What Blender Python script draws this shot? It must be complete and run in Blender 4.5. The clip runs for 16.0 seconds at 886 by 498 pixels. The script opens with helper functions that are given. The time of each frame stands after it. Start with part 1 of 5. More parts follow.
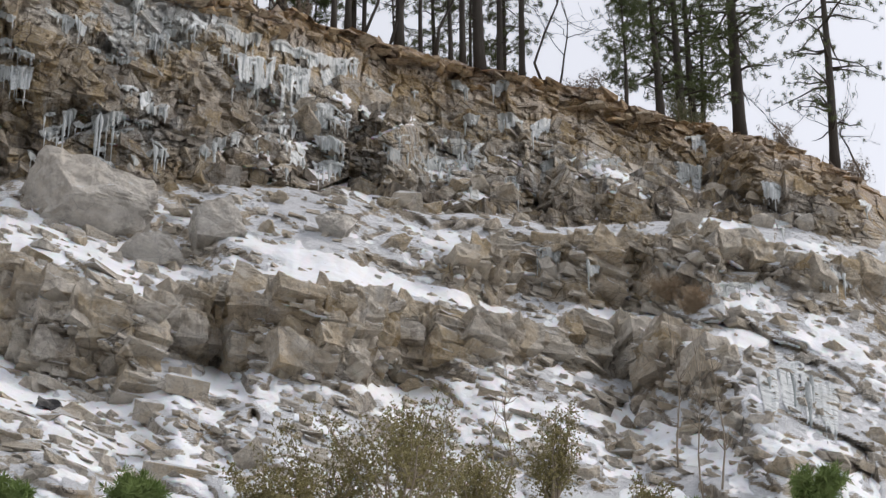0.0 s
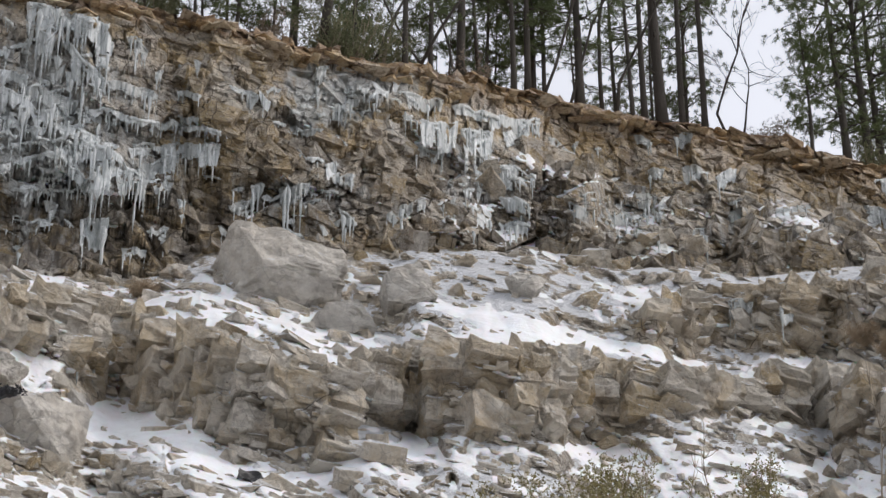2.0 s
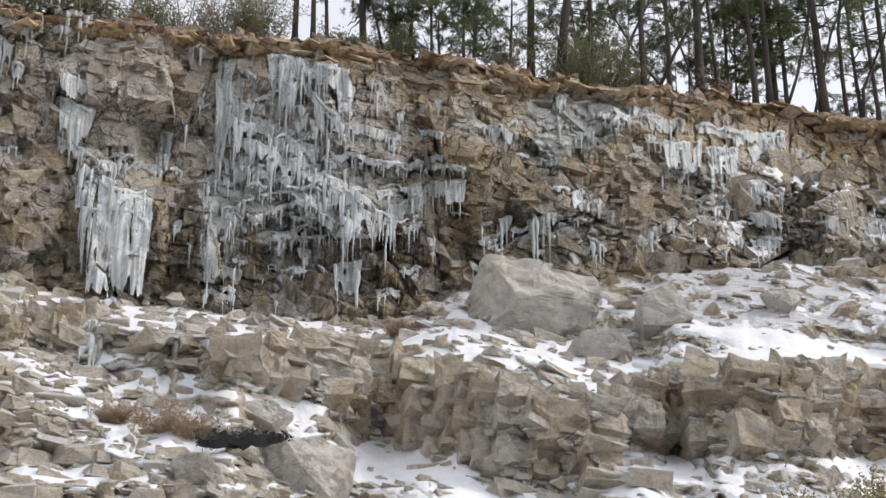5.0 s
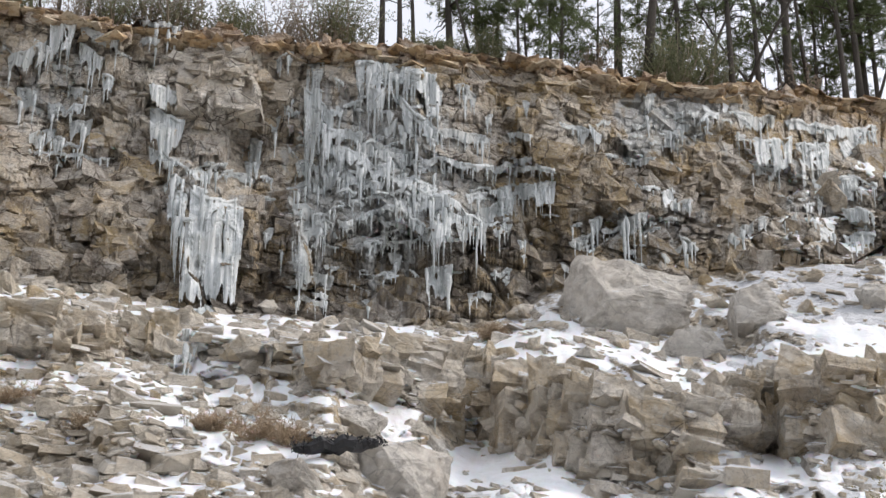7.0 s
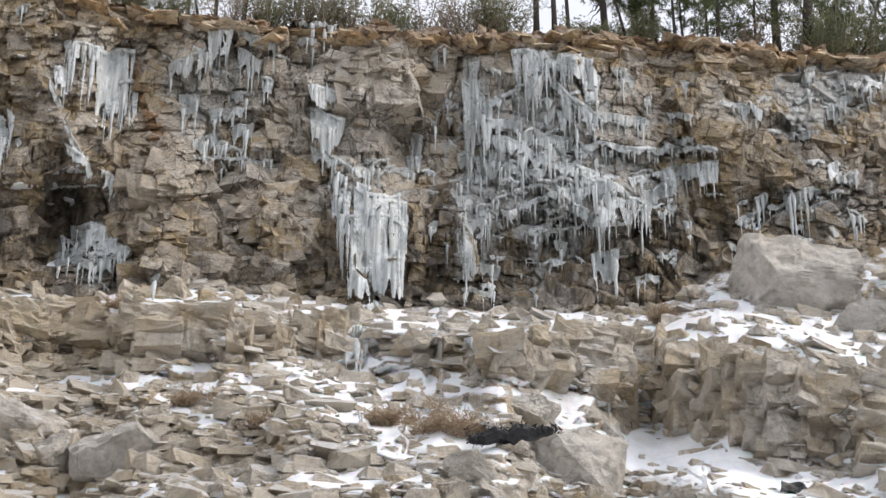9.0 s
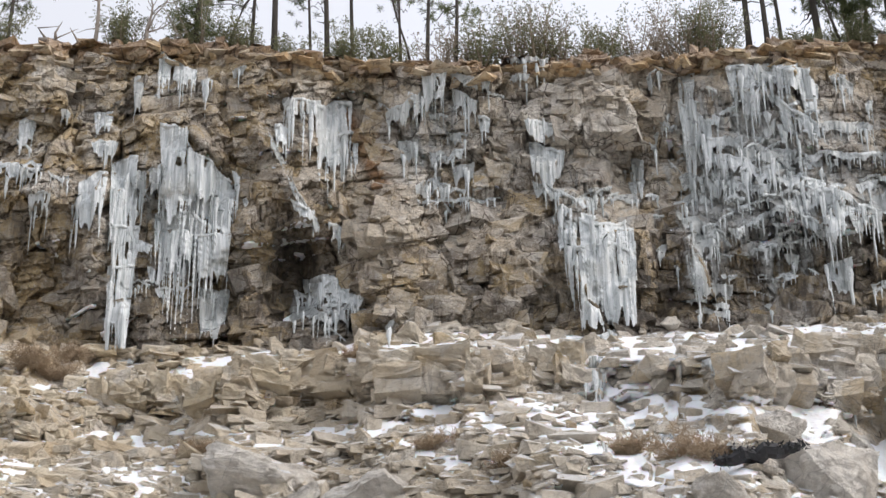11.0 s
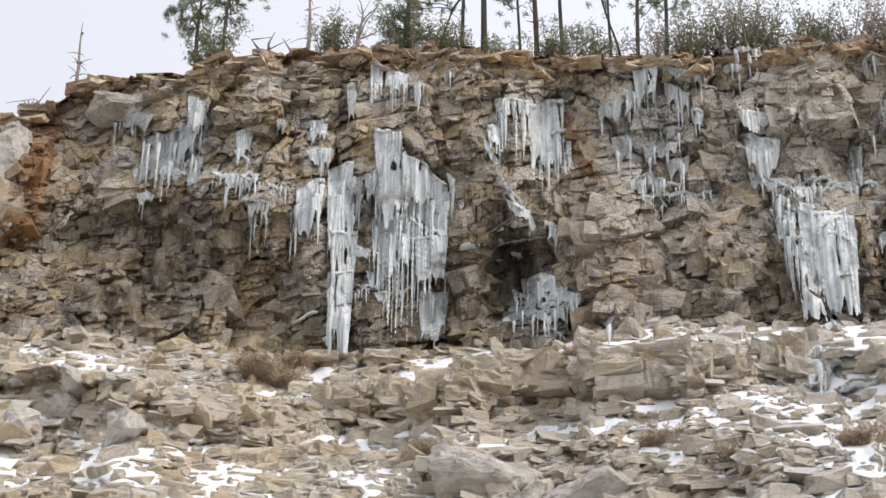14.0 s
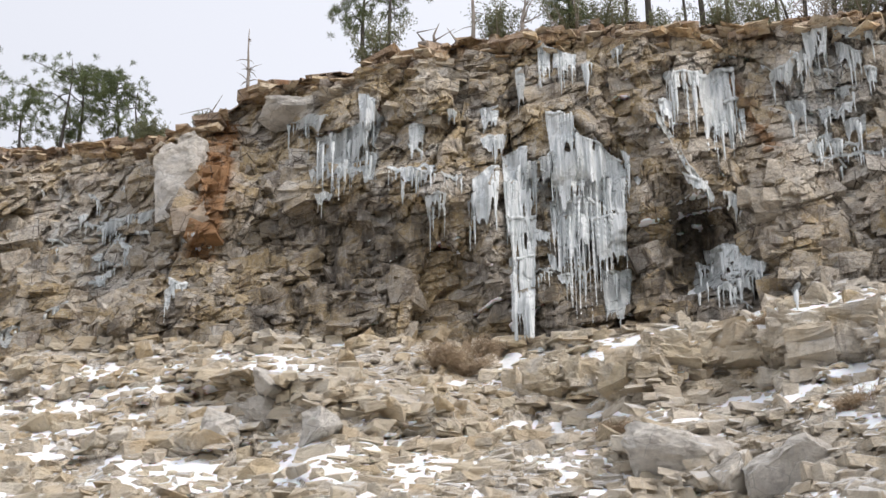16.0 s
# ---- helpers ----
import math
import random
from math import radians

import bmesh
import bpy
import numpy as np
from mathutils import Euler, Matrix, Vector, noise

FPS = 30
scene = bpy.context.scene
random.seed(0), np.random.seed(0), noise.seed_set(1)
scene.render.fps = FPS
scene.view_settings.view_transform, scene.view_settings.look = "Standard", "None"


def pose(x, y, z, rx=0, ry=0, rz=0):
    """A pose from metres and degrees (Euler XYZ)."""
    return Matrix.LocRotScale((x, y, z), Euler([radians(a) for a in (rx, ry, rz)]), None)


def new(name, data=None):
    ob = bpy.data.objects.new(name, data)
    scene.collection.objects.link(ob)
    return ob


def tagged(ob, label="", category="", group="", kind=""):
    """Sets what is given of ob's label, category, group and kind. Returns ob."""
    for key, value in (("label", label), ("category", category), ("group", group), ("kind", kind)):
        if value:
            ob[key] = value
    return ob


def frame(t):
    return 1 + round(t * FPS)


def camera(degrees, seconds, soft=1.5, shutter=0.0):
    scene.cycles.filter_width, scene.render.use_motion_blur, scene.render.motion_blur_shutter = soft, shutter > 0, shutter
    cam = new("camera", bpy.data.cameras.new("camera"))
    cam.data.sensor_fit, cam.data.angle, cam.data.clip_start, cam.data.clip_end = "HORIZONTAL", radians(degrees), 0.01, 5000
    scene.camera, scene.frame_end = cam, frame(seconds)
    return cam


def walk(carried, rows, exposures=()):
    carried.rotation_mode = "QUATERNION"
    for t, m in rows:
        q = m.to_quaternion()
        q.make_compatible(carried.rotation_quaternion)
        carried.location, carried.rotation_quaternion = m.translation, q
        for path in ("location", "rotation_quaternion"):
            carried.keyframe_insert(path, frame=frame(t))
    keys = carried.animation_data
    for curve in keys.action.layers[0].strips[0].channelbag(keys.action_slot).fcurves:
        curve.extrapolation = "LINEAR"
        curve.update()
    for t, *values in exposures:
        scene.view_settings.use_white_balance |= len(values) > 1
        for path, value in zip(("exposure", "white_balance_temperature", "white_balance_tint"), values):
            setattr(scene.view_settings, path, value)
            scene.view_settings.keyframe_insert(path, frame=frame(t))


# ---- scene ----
# A roadside viewer turns on the spot below an icy road cut. Axes: y runs into the cliff, x along it.
EYE = 1.6
cam = camera(23.14, 16.0, soft=1.45)
TURNS = [
    (0.0, 118.83, 0.21, -27.43),
    (0.5, 119.25, 0.25, -25.77),
    (1.0, 119.73, 0.12, -24.62),
    (1.5, 120.12, 0.48, -22.95),
    (2.0, 120.43, 0.06, -21.76),
    (2.5, 120.72, 0.03, -20.64),
    (3.0, 120.85, -0.16, -19.55),
    (3.5, 120.80, -0.21, -18.28),
    (4.0, 120.84, -0.33, -17.37),
    (4.5, 121.05, -0.24, -15.68),
    (5.0, 121.19, 0.01, -14.07),
    (7.5, 121.30, -0.16, -11.00),
    (8.0, 121.49, -0.08, -10.00),
    (8.5, 121.40, -0.53, -7.61),
    (9.0, 120.95, -0.12, -6.23),
    (9.5, 121.29, -0.01, -4.15),
    (10.0, 121.82, 0.25, -1.80),
    (12.5, 121.88, 0.49, 4.34),
    (13.0, 121.87, 0.14, 5.47),
    (13.5, 121.86, 0.29, 6.59),
    (14.0, 121.84, -0.55, 7.33),
    (14.5, 121.60, -0.05, 8.96),
    (15.0, 121.41, -0.60, 10.37),
    (15.5, 121.33, 0.27, 12.22),
    (16.0, 121.42, 0.51, 13.58),
]
walk(cam, [(t, pose(0, 0, EYE, rx, ry, rz)) for t, rx, ry, rz in TURNS],
     [(t, stops, 6500, 13) for t, stops in ((0.0, -.56), (2.0, -.48), (5.0, -.28), (9.0, -.12), (12.5, -.09), (16.0, -.01))])

# ---------------------------------------------------------------- light
world = bpy.data.worlds.new("sky")
scene.world = world
world.use_nodes = True
wn = world.node_tree.nodes
wl = world.node_tree.links
wn.clear()
SUN_AZ, SUN_EL = 104.0, 46.0
sky = wn.new("ShaderNodeTexSky")
sky.sky_type, sky.sun_disc = "NISHITA", False
sky.sun_elevation, sky.sun_rotation = radians(SUN_EL), radians(SUN_AZ)
sky.air_density, sky.dust_density, sky.ozone_density = 1.0, 4.0, 1.0
veil = wn.new("ShaderNodeMix")
veil.data_type = "RGBA"
veil.inputs[0].default_value = 0.72
veil.inputs[7].default_value = (11.0, 11.35, 11.95, 1)
# the overcast is brighter toward the hidden sun
way = wn.new("ShaderNodeTexCoord")
lean = wn.new("ShaderNodeVectorMath")
lean.operation = "DOT_PRODUCT"
lean.inputs[1].default_value = (math.sin(radians(SUN_AZ)), math.cos(radians(SUN_AZ)), 0)
gain = wn.new("ShaderNodeMapRange")
for i, value in zip((1, 2, 3, 4), (-1, 1, .078, .172)):
    gain.inputs[i].default_value = value
wl.new(way.outputs["Generated"], lean.inputs[0])
wl.new(lean.outputs["Value"], gain.inputs[0])
back = wn.new("ShaderNodeBackground")
back.inputs[1].default_value = 0.1
wl.new(gain.outputs[0], back.inputs[1])
wout = wn.new("ShaderNodeOutputWorld")
wl.new(sky.outputs[0], veil.inputs[6])
wl.new(veil.outputs[2], back.inputs[0])
wl.new(back.outputs[0], wout.inputs[0])

sun = new("sun", bpy.data.lights.new("sun", "SUN"))
sun.data.energy, sun.data.angle, sun.data.color = 1.7, radians(9), (1.0, 0.95, 0.87)
saz, sel = radians(SUN_AZ), radians(SUN_EL)
toward = Vector((math.sin(saz) * math.cos(sel), math.cos(saz) * math.cos(sel), math.sin(sel)))
sun.rotation_euler = (-toward).to_track_quat("-Z", "Y").to_euler()
sun.location = toward * 100


# ---------------------------------------------------------------- materials
class Nodes:
    """A short way to write a node material."""

    def __init__(self, name):
        self.mat = bpy.data.materials.new(name)
        self.mat.use_nodes = True
        self.tree = self.mat.node_tree
        self.bsdf = self.tree.nodes["Principled BSDF"]
        self.pos = self.tree.nodes.new("ShaderNodeNewGeometry").outputs["Position"]

    def put(self, socket, value):
        if isinstance(value, bpy.types.NodeSocket):
            self.tree.links.new(value, socket)
        elif value is not None:
            socket.default_value = value

    def noise(self, scale, detail=4, rough=0.55, vector=None, stretch=None):
        vec = self.pos if vector is None else vector
        if stretch:
            m = self.tree.nodes.new("ShaderNodeMapping")
            m.inputs["Scale"].default_value = stretch
            self.put(m.inputs["Vector"], vec)
            vec = m.outputs[0]
        n = self.tree.nodes.new("ShaderNodeTexNoise")
        self.put(n.inputs["Vector"], vec)
        n.inputs["Scale"].default_value = scale
        n.inputs["Detail"].default_value = detail
        n.inputs["Roughness"].default_value = rough
        return n.outputs["Fac"]

    def crack(self, scale, stretch=(1, 1, 1)):
        m = self.tree.nodes.new("ShaderNodeMapping")
        m.inputs["Scale"].default_value = stretch
        self.put(m.inputs["Vector"], self.pos)
        v = self.tree.nodes.new("ShaderNodeTexVoronoi")
        v.feature = "DISTANCE_TO_EDGE"
        v.inputs["Scale"].default_value = scale
        self.put(v.inputs["Vector"], m.outputs[0])
        return v.outputs["Distance"]

    def ramp(self, fac, a, b, lo=0.0, hi=1.0):
        r = self.tree.nodes.new("ShaderNodeMapRange")
        self.put(r.inputs[0], fac)
        for i, value in zip((1, 2, 3, 4), (a, b, lo, hi)):
            r.inputs[i].default_value = value
        return r.outputs[0]

    def mix(self, fac, a, b, blend="MIX"):
        m = self.tree.nodes.new("ShaderNodeMix")
        m.data_type, m.blend_type = "RGBA", blend
        self.put(m.inputs[0], fac)
        self.put(m.inputs[6], a)
        self.put(m.inputs[7], b)
        return m.outputs[2]

    def math(self, op, a, b=None):
        m = self.tree.nodes.new("ShaderNodeMath")
        m.operation = op
        m.use_clamp = op in ("MULTIPLY", "ADD", "SUBTRACT")
        self.put(m.inputs[0], a)
        self.put(m.inputs[1], b)
        return m.outputs[0]

    def plus(self, a, b):
        m = self.tree.nodes.new("ShaderNodeMath")
        m.operation = "ADD"
        self.put(m.inputs[0], a)
        self.put(m.inputs[1], b)
        return m.outputs[0]

    def fract(self, value, times):
        m = self.tree.nodes.new("ShaderNodeMath")
        m.operation = "MULTIPLY"
        self.put(m.inputs[0], value)
        m.inputs[1].default_value = times
        return self.math("FRACT", m.outputs[0])

    def attr(self, name):
        a = self.tree.nodes.new("ShaderNodeAttribute")
        a.attribute_name = name
        s = self.tree.nodes.new("ShaderNodeSeparateColor")
        self.put(s.inputs[0], a.outputs["Color"])
        return s.outputs

    def facet(self, scale, stretch=(1, 1, 1)):
        """Broken planes: a random number of each plane, and the height of its tilted face."""
        m = self.tree.nodes.new("ShaderNodeMapping")
        m.inputs["Scale"].default_value = stretch
        m.inputs["Rotation"].default_value = (.2, .25, .3)
        self.put(m.inputs["Vector"], self.pos)
        v = self.tree.nodes.new("ShaderNodeTexVoronoi")
        v.inputs["Scale"].default_value = scale
        self.put(v.inputs["Vector"], m.outputs[0])
        off, tilt, dot = (self.tree.nodes.new("ShaderNodeVectorMath") for _ in range(3))
        off.operation, tilt.operation, dot.operation = "SUBTRACT", "SUBTRACT", "DOT_PRODUCT"
        self.put(off.inputs[0], m.outputs[0])
        self.put(off.inputs[1], v.outputs["Position"])
        self.put(tilt.inputs[0], v.outputs["Color"])
        tilt.inputs[1].default_value = (.5, .5, .5)
        self.put(dot.inputs[0], off.outputs[0])
        self.put(dot.inputs[1], tilt.outputs[0])
        s = self.tree.nodes.new("ShaderNodeSeparateColor")
        self.put(s.inputs[0], v.outputs["Color"])
        return s.outputs[0], dot.outputs["Value"]

    def times(self, a, b):
        m = self.tree.nodes.new("ShaderNodeMath")
        m.operation = "MULTIPLY"
        self.put(m.inputs[0], a)
        self.put(m.inputs[1], b)
        return m.outputs[0]

    def chance(self):
        return self.tree.nodes.new("ShaderNodeObjectInfo").outputs["Random"]

    def up(self):
        g = self.tree.nodes.new("ShaderNodeNewGeometry")
        s = self.tree.nodes.new("ShaderNodeSeparateXYZ")
        self.put(s.inputs[0], g.outputs["Normal"])
        return s.outputs[2]

    def bump(self, height, strength, distance):
        b = self.tree.nodes.new("ShaderNodeBump")
        b.inputs["Strength"].default_value = strength
        b.inputs["Distance"].default_value = distance
        self.put(b.inputs["Height"], height)
        self.put(self.bsdf.inputs["Normal"], b.outputs[0])

    def done(self, colour, rough=0.9, **more):
        self.put(self.bsdf.inputs["Base Color"], colour)
        self.put(self.bsdf.inputs["Roughness"], rough)
        for key, value in more.items():
            self.put(self.bsdf.inputs[key.replace("_", " ")], value)
        return self.mat


def rgb(r, g, b):
    return (r, g, b, 1)


GREY, PALE, TAN, GOLD = rgb(.37, .335, .292), rgb(.82, .765, .675), rgb(.56, .45, .31), rgb(.57, .42, .21)
RUST, DARK, SNOWY = rgb(.4, .215, .095), rgb(.055, .045, .035), rgb(.84, .86, .89)


def stone(n, tone, tan, rust=None, wet_shade=None, dust=None, cracks=1.0, grime=1.0):
    """Quartzite: grey to pale by block and broken plane, tan and rust stains, dark streaks for damp and painted shade,
    thin cracks, a dusting of snow.
    """
    big, big_h = n.facet(1.5, (1, 1, 1.5))
    small, small_h = n.facet(5.0, (1, 1, 1.5))
    fine = n.noise(6.5, 8, .78)
    shade = n.plus(n.plus(tone, n.plus(n.ramp(big, 0, 1, -.2, .2), n.ramp(small, 0, 1, -.22, .22))), n.ramp(fine, .4, .6, -.3, .3))
    c = n.mix(n.ramp(shade, -.15, .85), GREY, PALE)
    c = n.mix(n.ramp(n.noise(.55, 7, .75), .47, .58, 0, .5), c, TAN)
    c = n.mix(n.math("MULTIPLY", n.ramp(n.plus(n.noise(.8, 7, .75), n.ramp(big, 0, 1, -.12, .12)), .38, .58, 0, .85), tan), c, GOLD)
    dirt = n.ramp(tone, .5, 1.0, grime, .5 * grime)
    c = n.mix(n.math("MULTIPLY", n.ramp(n.noise(1.7, 8, .72), .53, .59, 0, .5), dirt), c, rgb(.2, .15, .11))
    c = n.mix(n.math("MULTIPLY", n.ramp(n.noise(1.0, 6, .65, stretch=(4.5, 4.5, .4)), .55, .62, 0, .6), dirt), c, rgb(.16, .115, .08))
    c = n.mix(n.ramp(n.noise(9, 7, .75), .54, .58, 0, .4), c, rgb(.82, .78, .7))
    c = n.mix(n.math("MULTIPLY", n.ramp(n.noise(13, 6, .75), .55, .59, 0, .5), dirt), c, rgb(.16, .12, .09))
    if rust is not None:
        c = n.mix(n.math("MULTIPLY", n.ramp(n.noise(1.6, 6, .7), .22, .42), rust), c, RUST)
    if wet_shade is not None:
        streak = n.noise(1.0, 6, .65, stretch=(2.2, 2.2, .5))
        c = n.mix(n.math("MULTIPLY", n.ramp(streak, .34, .6, 0, .92), wet_shade), c, DARK)
    gap = n.math("ADD", n.ramp(n.crack(1.7, (1, 1, 1.6)), .004, .022), n.ramp(n.noise(1.1, 3, .5), .48, .56))
    hair = n.math("ADD", n.ramp(n.crack(4.6, (1, 1, 1.5)), .006, .03), n.ramp(n.noise(1.6, 3, .5), .44, .54))
    gap = n.math("MULTIPLY", gap, n.ramp(hair, 0, 1, .35, 1)) if cracks == 1.0 else gap
    c = n.mix(n.math("MULTIPLY", n.math("SUBTRACT", 1.0, gap), cracks), c, rgb(.13, .1, .075))
    if dust is not None:
        spot = n.plus(n.plus(n.ramp(n.noise(3.2, 6, .7), .3, .7, -.2, .2), n.ramp(n.up(), .1, .72)), n.ramp(dust, 0, 1, -.6, 0))
        c = n.mix(n.ramp(spot, .66, .74), c, SNOWY)
    grain = n.plus(n.times(n.noise(13, 8, .8, stretch=(1, 1, 1.6)), .11), n.times(n.noise(4, 6, .7, stretch=(1, 1, 2.2)), .1))
    planes = n.plus(n.times(big_h, .8), n.times(small_h, 1.3))
    n.bump(n.plus(n.plus(grain, planes), n.times(gap, .03 * cracks)), .9, 1.0)
    return c


def rock_material():
    n = Nodes("cliff_rock")
    s = n.attr("stain_shade")
    t = n.attr("tone")
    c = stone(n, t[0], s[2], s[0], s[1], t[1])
    seep = n.plus(n.ramp(n.noise(1.0, 6, .65, stretch=(3.5, 3.5, .5)), .3, .7, -.5, .5), n.ramp(t[2], 0, 1, -.45, .6))
    ice = n.ramp(seep, -.05, .4, 0, .85)
    c = n.mix(ice, c, n.mix(n.noise(5, 5, .7, stretch=(3, 3, .5)), rgb(.46, .47, .455), rgb(.78, .8, .79)))
    return n.done(c, n.ramp(ice, 0, 1, .85, .35))


def broken(n, r, dust):
    """Fresh broken stone: paler than the weathered face, each piece of its own tone."""
    c = stone(n, n.ramp(n.fract(r, 13.1), 0, 1, .7, 1.35), n.ramp(n.fract(r, 5.7), .1, 1, .1, 1), None, None, dust, .35, 1.1)
    c = n.mix(n.ramp(n.fract(r, 3.9), .3, 1, 0, .5), c, rgb(.72, .66, .56))
    # the rock is more golden at the western end of the cut
    where = n.tree.nodes.new("ShaderNodeSeparateXYZ")
    n.put(where.inputs[0], n.pos)
    west = n.math("MULTIPLY", n.ramp(where.outputs[0], 4, -8, 0, .9), n.ramp(n.noise(.9, 6, .7), .34, .54))
    return n.mix(west, c, n.mix(n.fract(r, 6.1), rgb(.66, .5, .29), rgb(.8, .69, .5)))


def loose_material():
    n = Nodes("loose_rock")
    return n.done(broken(n, n.chance(), .62), .88)


def boulder_material():
    n = Nodes("boulder_rock")
    r = n.chance()
    c = stone(n, n.ramp(r, 0, 1, .9, 1.4), n.ramp(n.fract(r, 7.3), .4, 1, 0, .5), None, None, .5, .5, .8)
    return n.done(n.mix(.5, c, n.mix(n.ramp(n.noise(2, 7, .75), .42, .58), rgb(.58, .56, .53), rgb(.88, .85, .79))), .85)


def snow_material():
    n = Nodes("snow")
    c = n.mix(n.ramp(n.noise(1.3, 5, .6), .4, .7), rgb(.86, .88, .91), rgb(.74, .745, .75))
    c = n.mix(n.ramp(n.noise(9, 5, .75), .62, .74, 0, .7), c, rgb(.32, .26, .2))
    n.bump(n.noise(7, 5, .6), .6, .05)
    return n.done(c, .7, Subsurface_Weight=.15, Subsurface_Scale=.03)


def ice_material(name, dull, bright, clear):
    n = Nodes(name)
    run = n.noise(1.0, 6, .65, stretch=(7, 7, .7))
    c = n.mix(n.ramp(run, .36, .6), rgb(*dull), rgb(*bright))
    c = n.mix(n.ramp(n.noise(.7, 4, .6), .54, .76, 0, .35), c, rgb(.5, .47, .38))
    n.bump(n.plus(run, n.times(n.noise(6, 5, .6), .7)), .8, .05)
    return n.done(c, n.ramp(n.noise(3, 4, .6), .35, .65, .2, .45), IOR=1.31, Transmission_Weight=n.ramp(n.noise(1.6, 5, .6), .35, .7, clear * .4, clear))


def bark_material():
    n = Nodes("bark")
    c = n.mix(n.noise(4, 5, .7, stretch=(3, 3, .5)), rgb(.032, .028, .023), rgb(.1, .086, .072))
    n.bump(n.noise(9, 5, .7, stretch=(3, 3, .4)), 1, .03)
    return n.done(c, .95)


def plain_material(name, a, b, scale=6, rough=.9):
    n = Nodes(name)
    c = n.mix(n.ramp(n.noise(scale, 4, .6), .3, .7), rgb(*a), rgb(*b))
    return n.done(c, rough)


M_BOULDER = boulder_material()
M_ROCK, M_LOOSE, M_SNOW, M_BARK = rock_material(), loose_material(), snow_material(), bark_material()
M_ICE = ice_material("white_ice", (.43, .47, .472), (.8, .83, .83), .28)
M_CLEAR = ice_material("clear_ice", (.36, .388, .382), (.66, .69, .683), .6)
M_DEAD = plain_material("weathered_wood", (.2, .17, .14), (.36, .32, .28))
M_NEEDLE = plain_material("pine_needles", (.075, .1, .042), (.17, .205, .09), 2)
M_SCRUB = plain_material("evergreen_scrub", (.14, .155, .08), (.28, .29, .17), 2)
M_DRY = plain_material("dry_brush", (.22, .18, .13), (.38, .32, .25), 3)
M_LEAF = plain_material("olive_leaves", (.17, .155, .06), (.36, .31, .15), 5)
M_GRASS = plain_material("dead_grass", (.3, .22, .14), (.48, .38, .27), 3)
M_TIP = plain_material("young_needles", (.13, .2, .05), (.25, .32, .11), 4)
M_BLACK = plain_material("black_sheet", (.012, .012, .014), (.03, .03, .032), 8, .6)
M_GRAVEL = plain_material("gravel", (.2, .185, .165), (.36, .34, .31), 5)


# ---------------------------------------------------------------- numbers made of noise
rng = np.random.default_rng(7)
TABLE = rng.random((128, 128, 6))


def lattice(u, v, seed):
    """Smooth value noise, 0 to 1."""
    u, v = np.asarray(u, float) + seed * 17.31, np.asarray(v, float) + seed * 9.77
    i, j = np.floor(u).astype(int), np.floor(v).astype(int)
    a, b = u - i, v - j
    a, b = a * a * (3 - 2 * a), b * b * (3 - 2 * b)
    k = seed % 6
    get = lambda p, q: TABLE[p % 128, q % 128, k]
    return (get(i, j) * (1 - a) + get(i + 1, j) * a) * (1 - b) + (get(i, j + 1) * (1 - a) + get(i + 1, j + 1) * a) * b


def fbm(u, v, seed, octaves=4):
    total, size, norm = 0, 1.0, 0
    for o in range(octaves):
        total = total + size * lattice(u * 2 ** o, v * 2 ** o, seed + o)
        norm += size
        size *= .5
    return total / norm


def cells(u, v, seed):
    """Broken blocks: four random numbers of each block, the offset from its middle, and how far its edge is."""
    u, v = u + seed * 31.7, v + seed * 11.3
    i, j = np.floor(u).astype(int), np.floor(v).astype(int)
    best, second = np.full(u.shape, 9.0), np.full(u.shape, 9.0)
    ci, cj, du, dv = np.zeros_like(i), np.zeros_like(j), np.zeros_like(u), np.zeros_like(v)
    for a in (-1, 0, 1):
        for b in (-1, 0, 1):
            p, q = (i + a) % 128, (j + b) % 128
            x = u - (i + a + .15 + .7 * TABLE[p, q, 0])
            y = v - (j + b + .15 + .7 * TABLE[p, q, 1])
            d = np.maximum(abs(x), abs(y)) * .85 + np.hypot(x, y) * .15
            near = d < best
            second = np.where(near, best, np.minimum(second, d))
            best = np.where(near, d, best)
            ci, cj = np.where(near, p, ci), np.where(near, q, cj)
            du, dv = np.where(near, x, du), np.where(near, y, dv)
    r = TABLE[(ci * 7 + seed * 3) % 128, (cj * 5 + ci) % 128]
    return r, du, dv, second - best


def box_blur(a, n, axis):
    """A running mean over 2n + 1 entries."""
    a = np.moveaxis(a, axis, 0)
    p = np.concatenate([np.repeat(a[:1], n + 1, 0), a, np.repeat(a[-1:], n, 0)])
    c = np.cumsum(p, 0)
    return np.moveaxis((c[2 * n + 1:] - c[:-2 * n - 1]) / (2 * n + 1), 0, axis)


def blur(a, n, m):
    for _ in range(2):
        a = box_blur(box_blur(a, n, 0), m, 1)
    return a


def smooth(x, a, b):
    t = np.clip((x - a) / (b - a), 0, 1)
    return t * t * (3 - 2 * t)


# ---------------------------------------------------------------- the lie of the land
# As seen from the roadside: bearing from the cliff's normal and angle of rise, both in degrees.
RIM_AT = (-60, -40, -34, -27.1, -24, -21.9, -21.6, -20.2, -18.8, -16.6, -14.7, -12, -9.2, -6, -4, -1, 3.5, 6, 11, 14, 16.2, 19,
          21.5, 24, 26, 28.7, 31.4, 33.1, 35, 37, 38.7, 39.8, 41, 46, 62)
RIM = (24, 31, 32.6, 33.4, 33.8, 34.15, 34.36, 34.9, 35.7, 36.0, 36.6, 36.95, 37.15, 37.1, 36.85, 36.75, 36.8, 36.65, 36.52, 36.25, 35.96, 35.4,
       35.15, 34.7, 34.25, 33.6, 33.1, 32.6, 32.0, 31.45, 30.7, 30.15, 29.5, 27.6, 21)
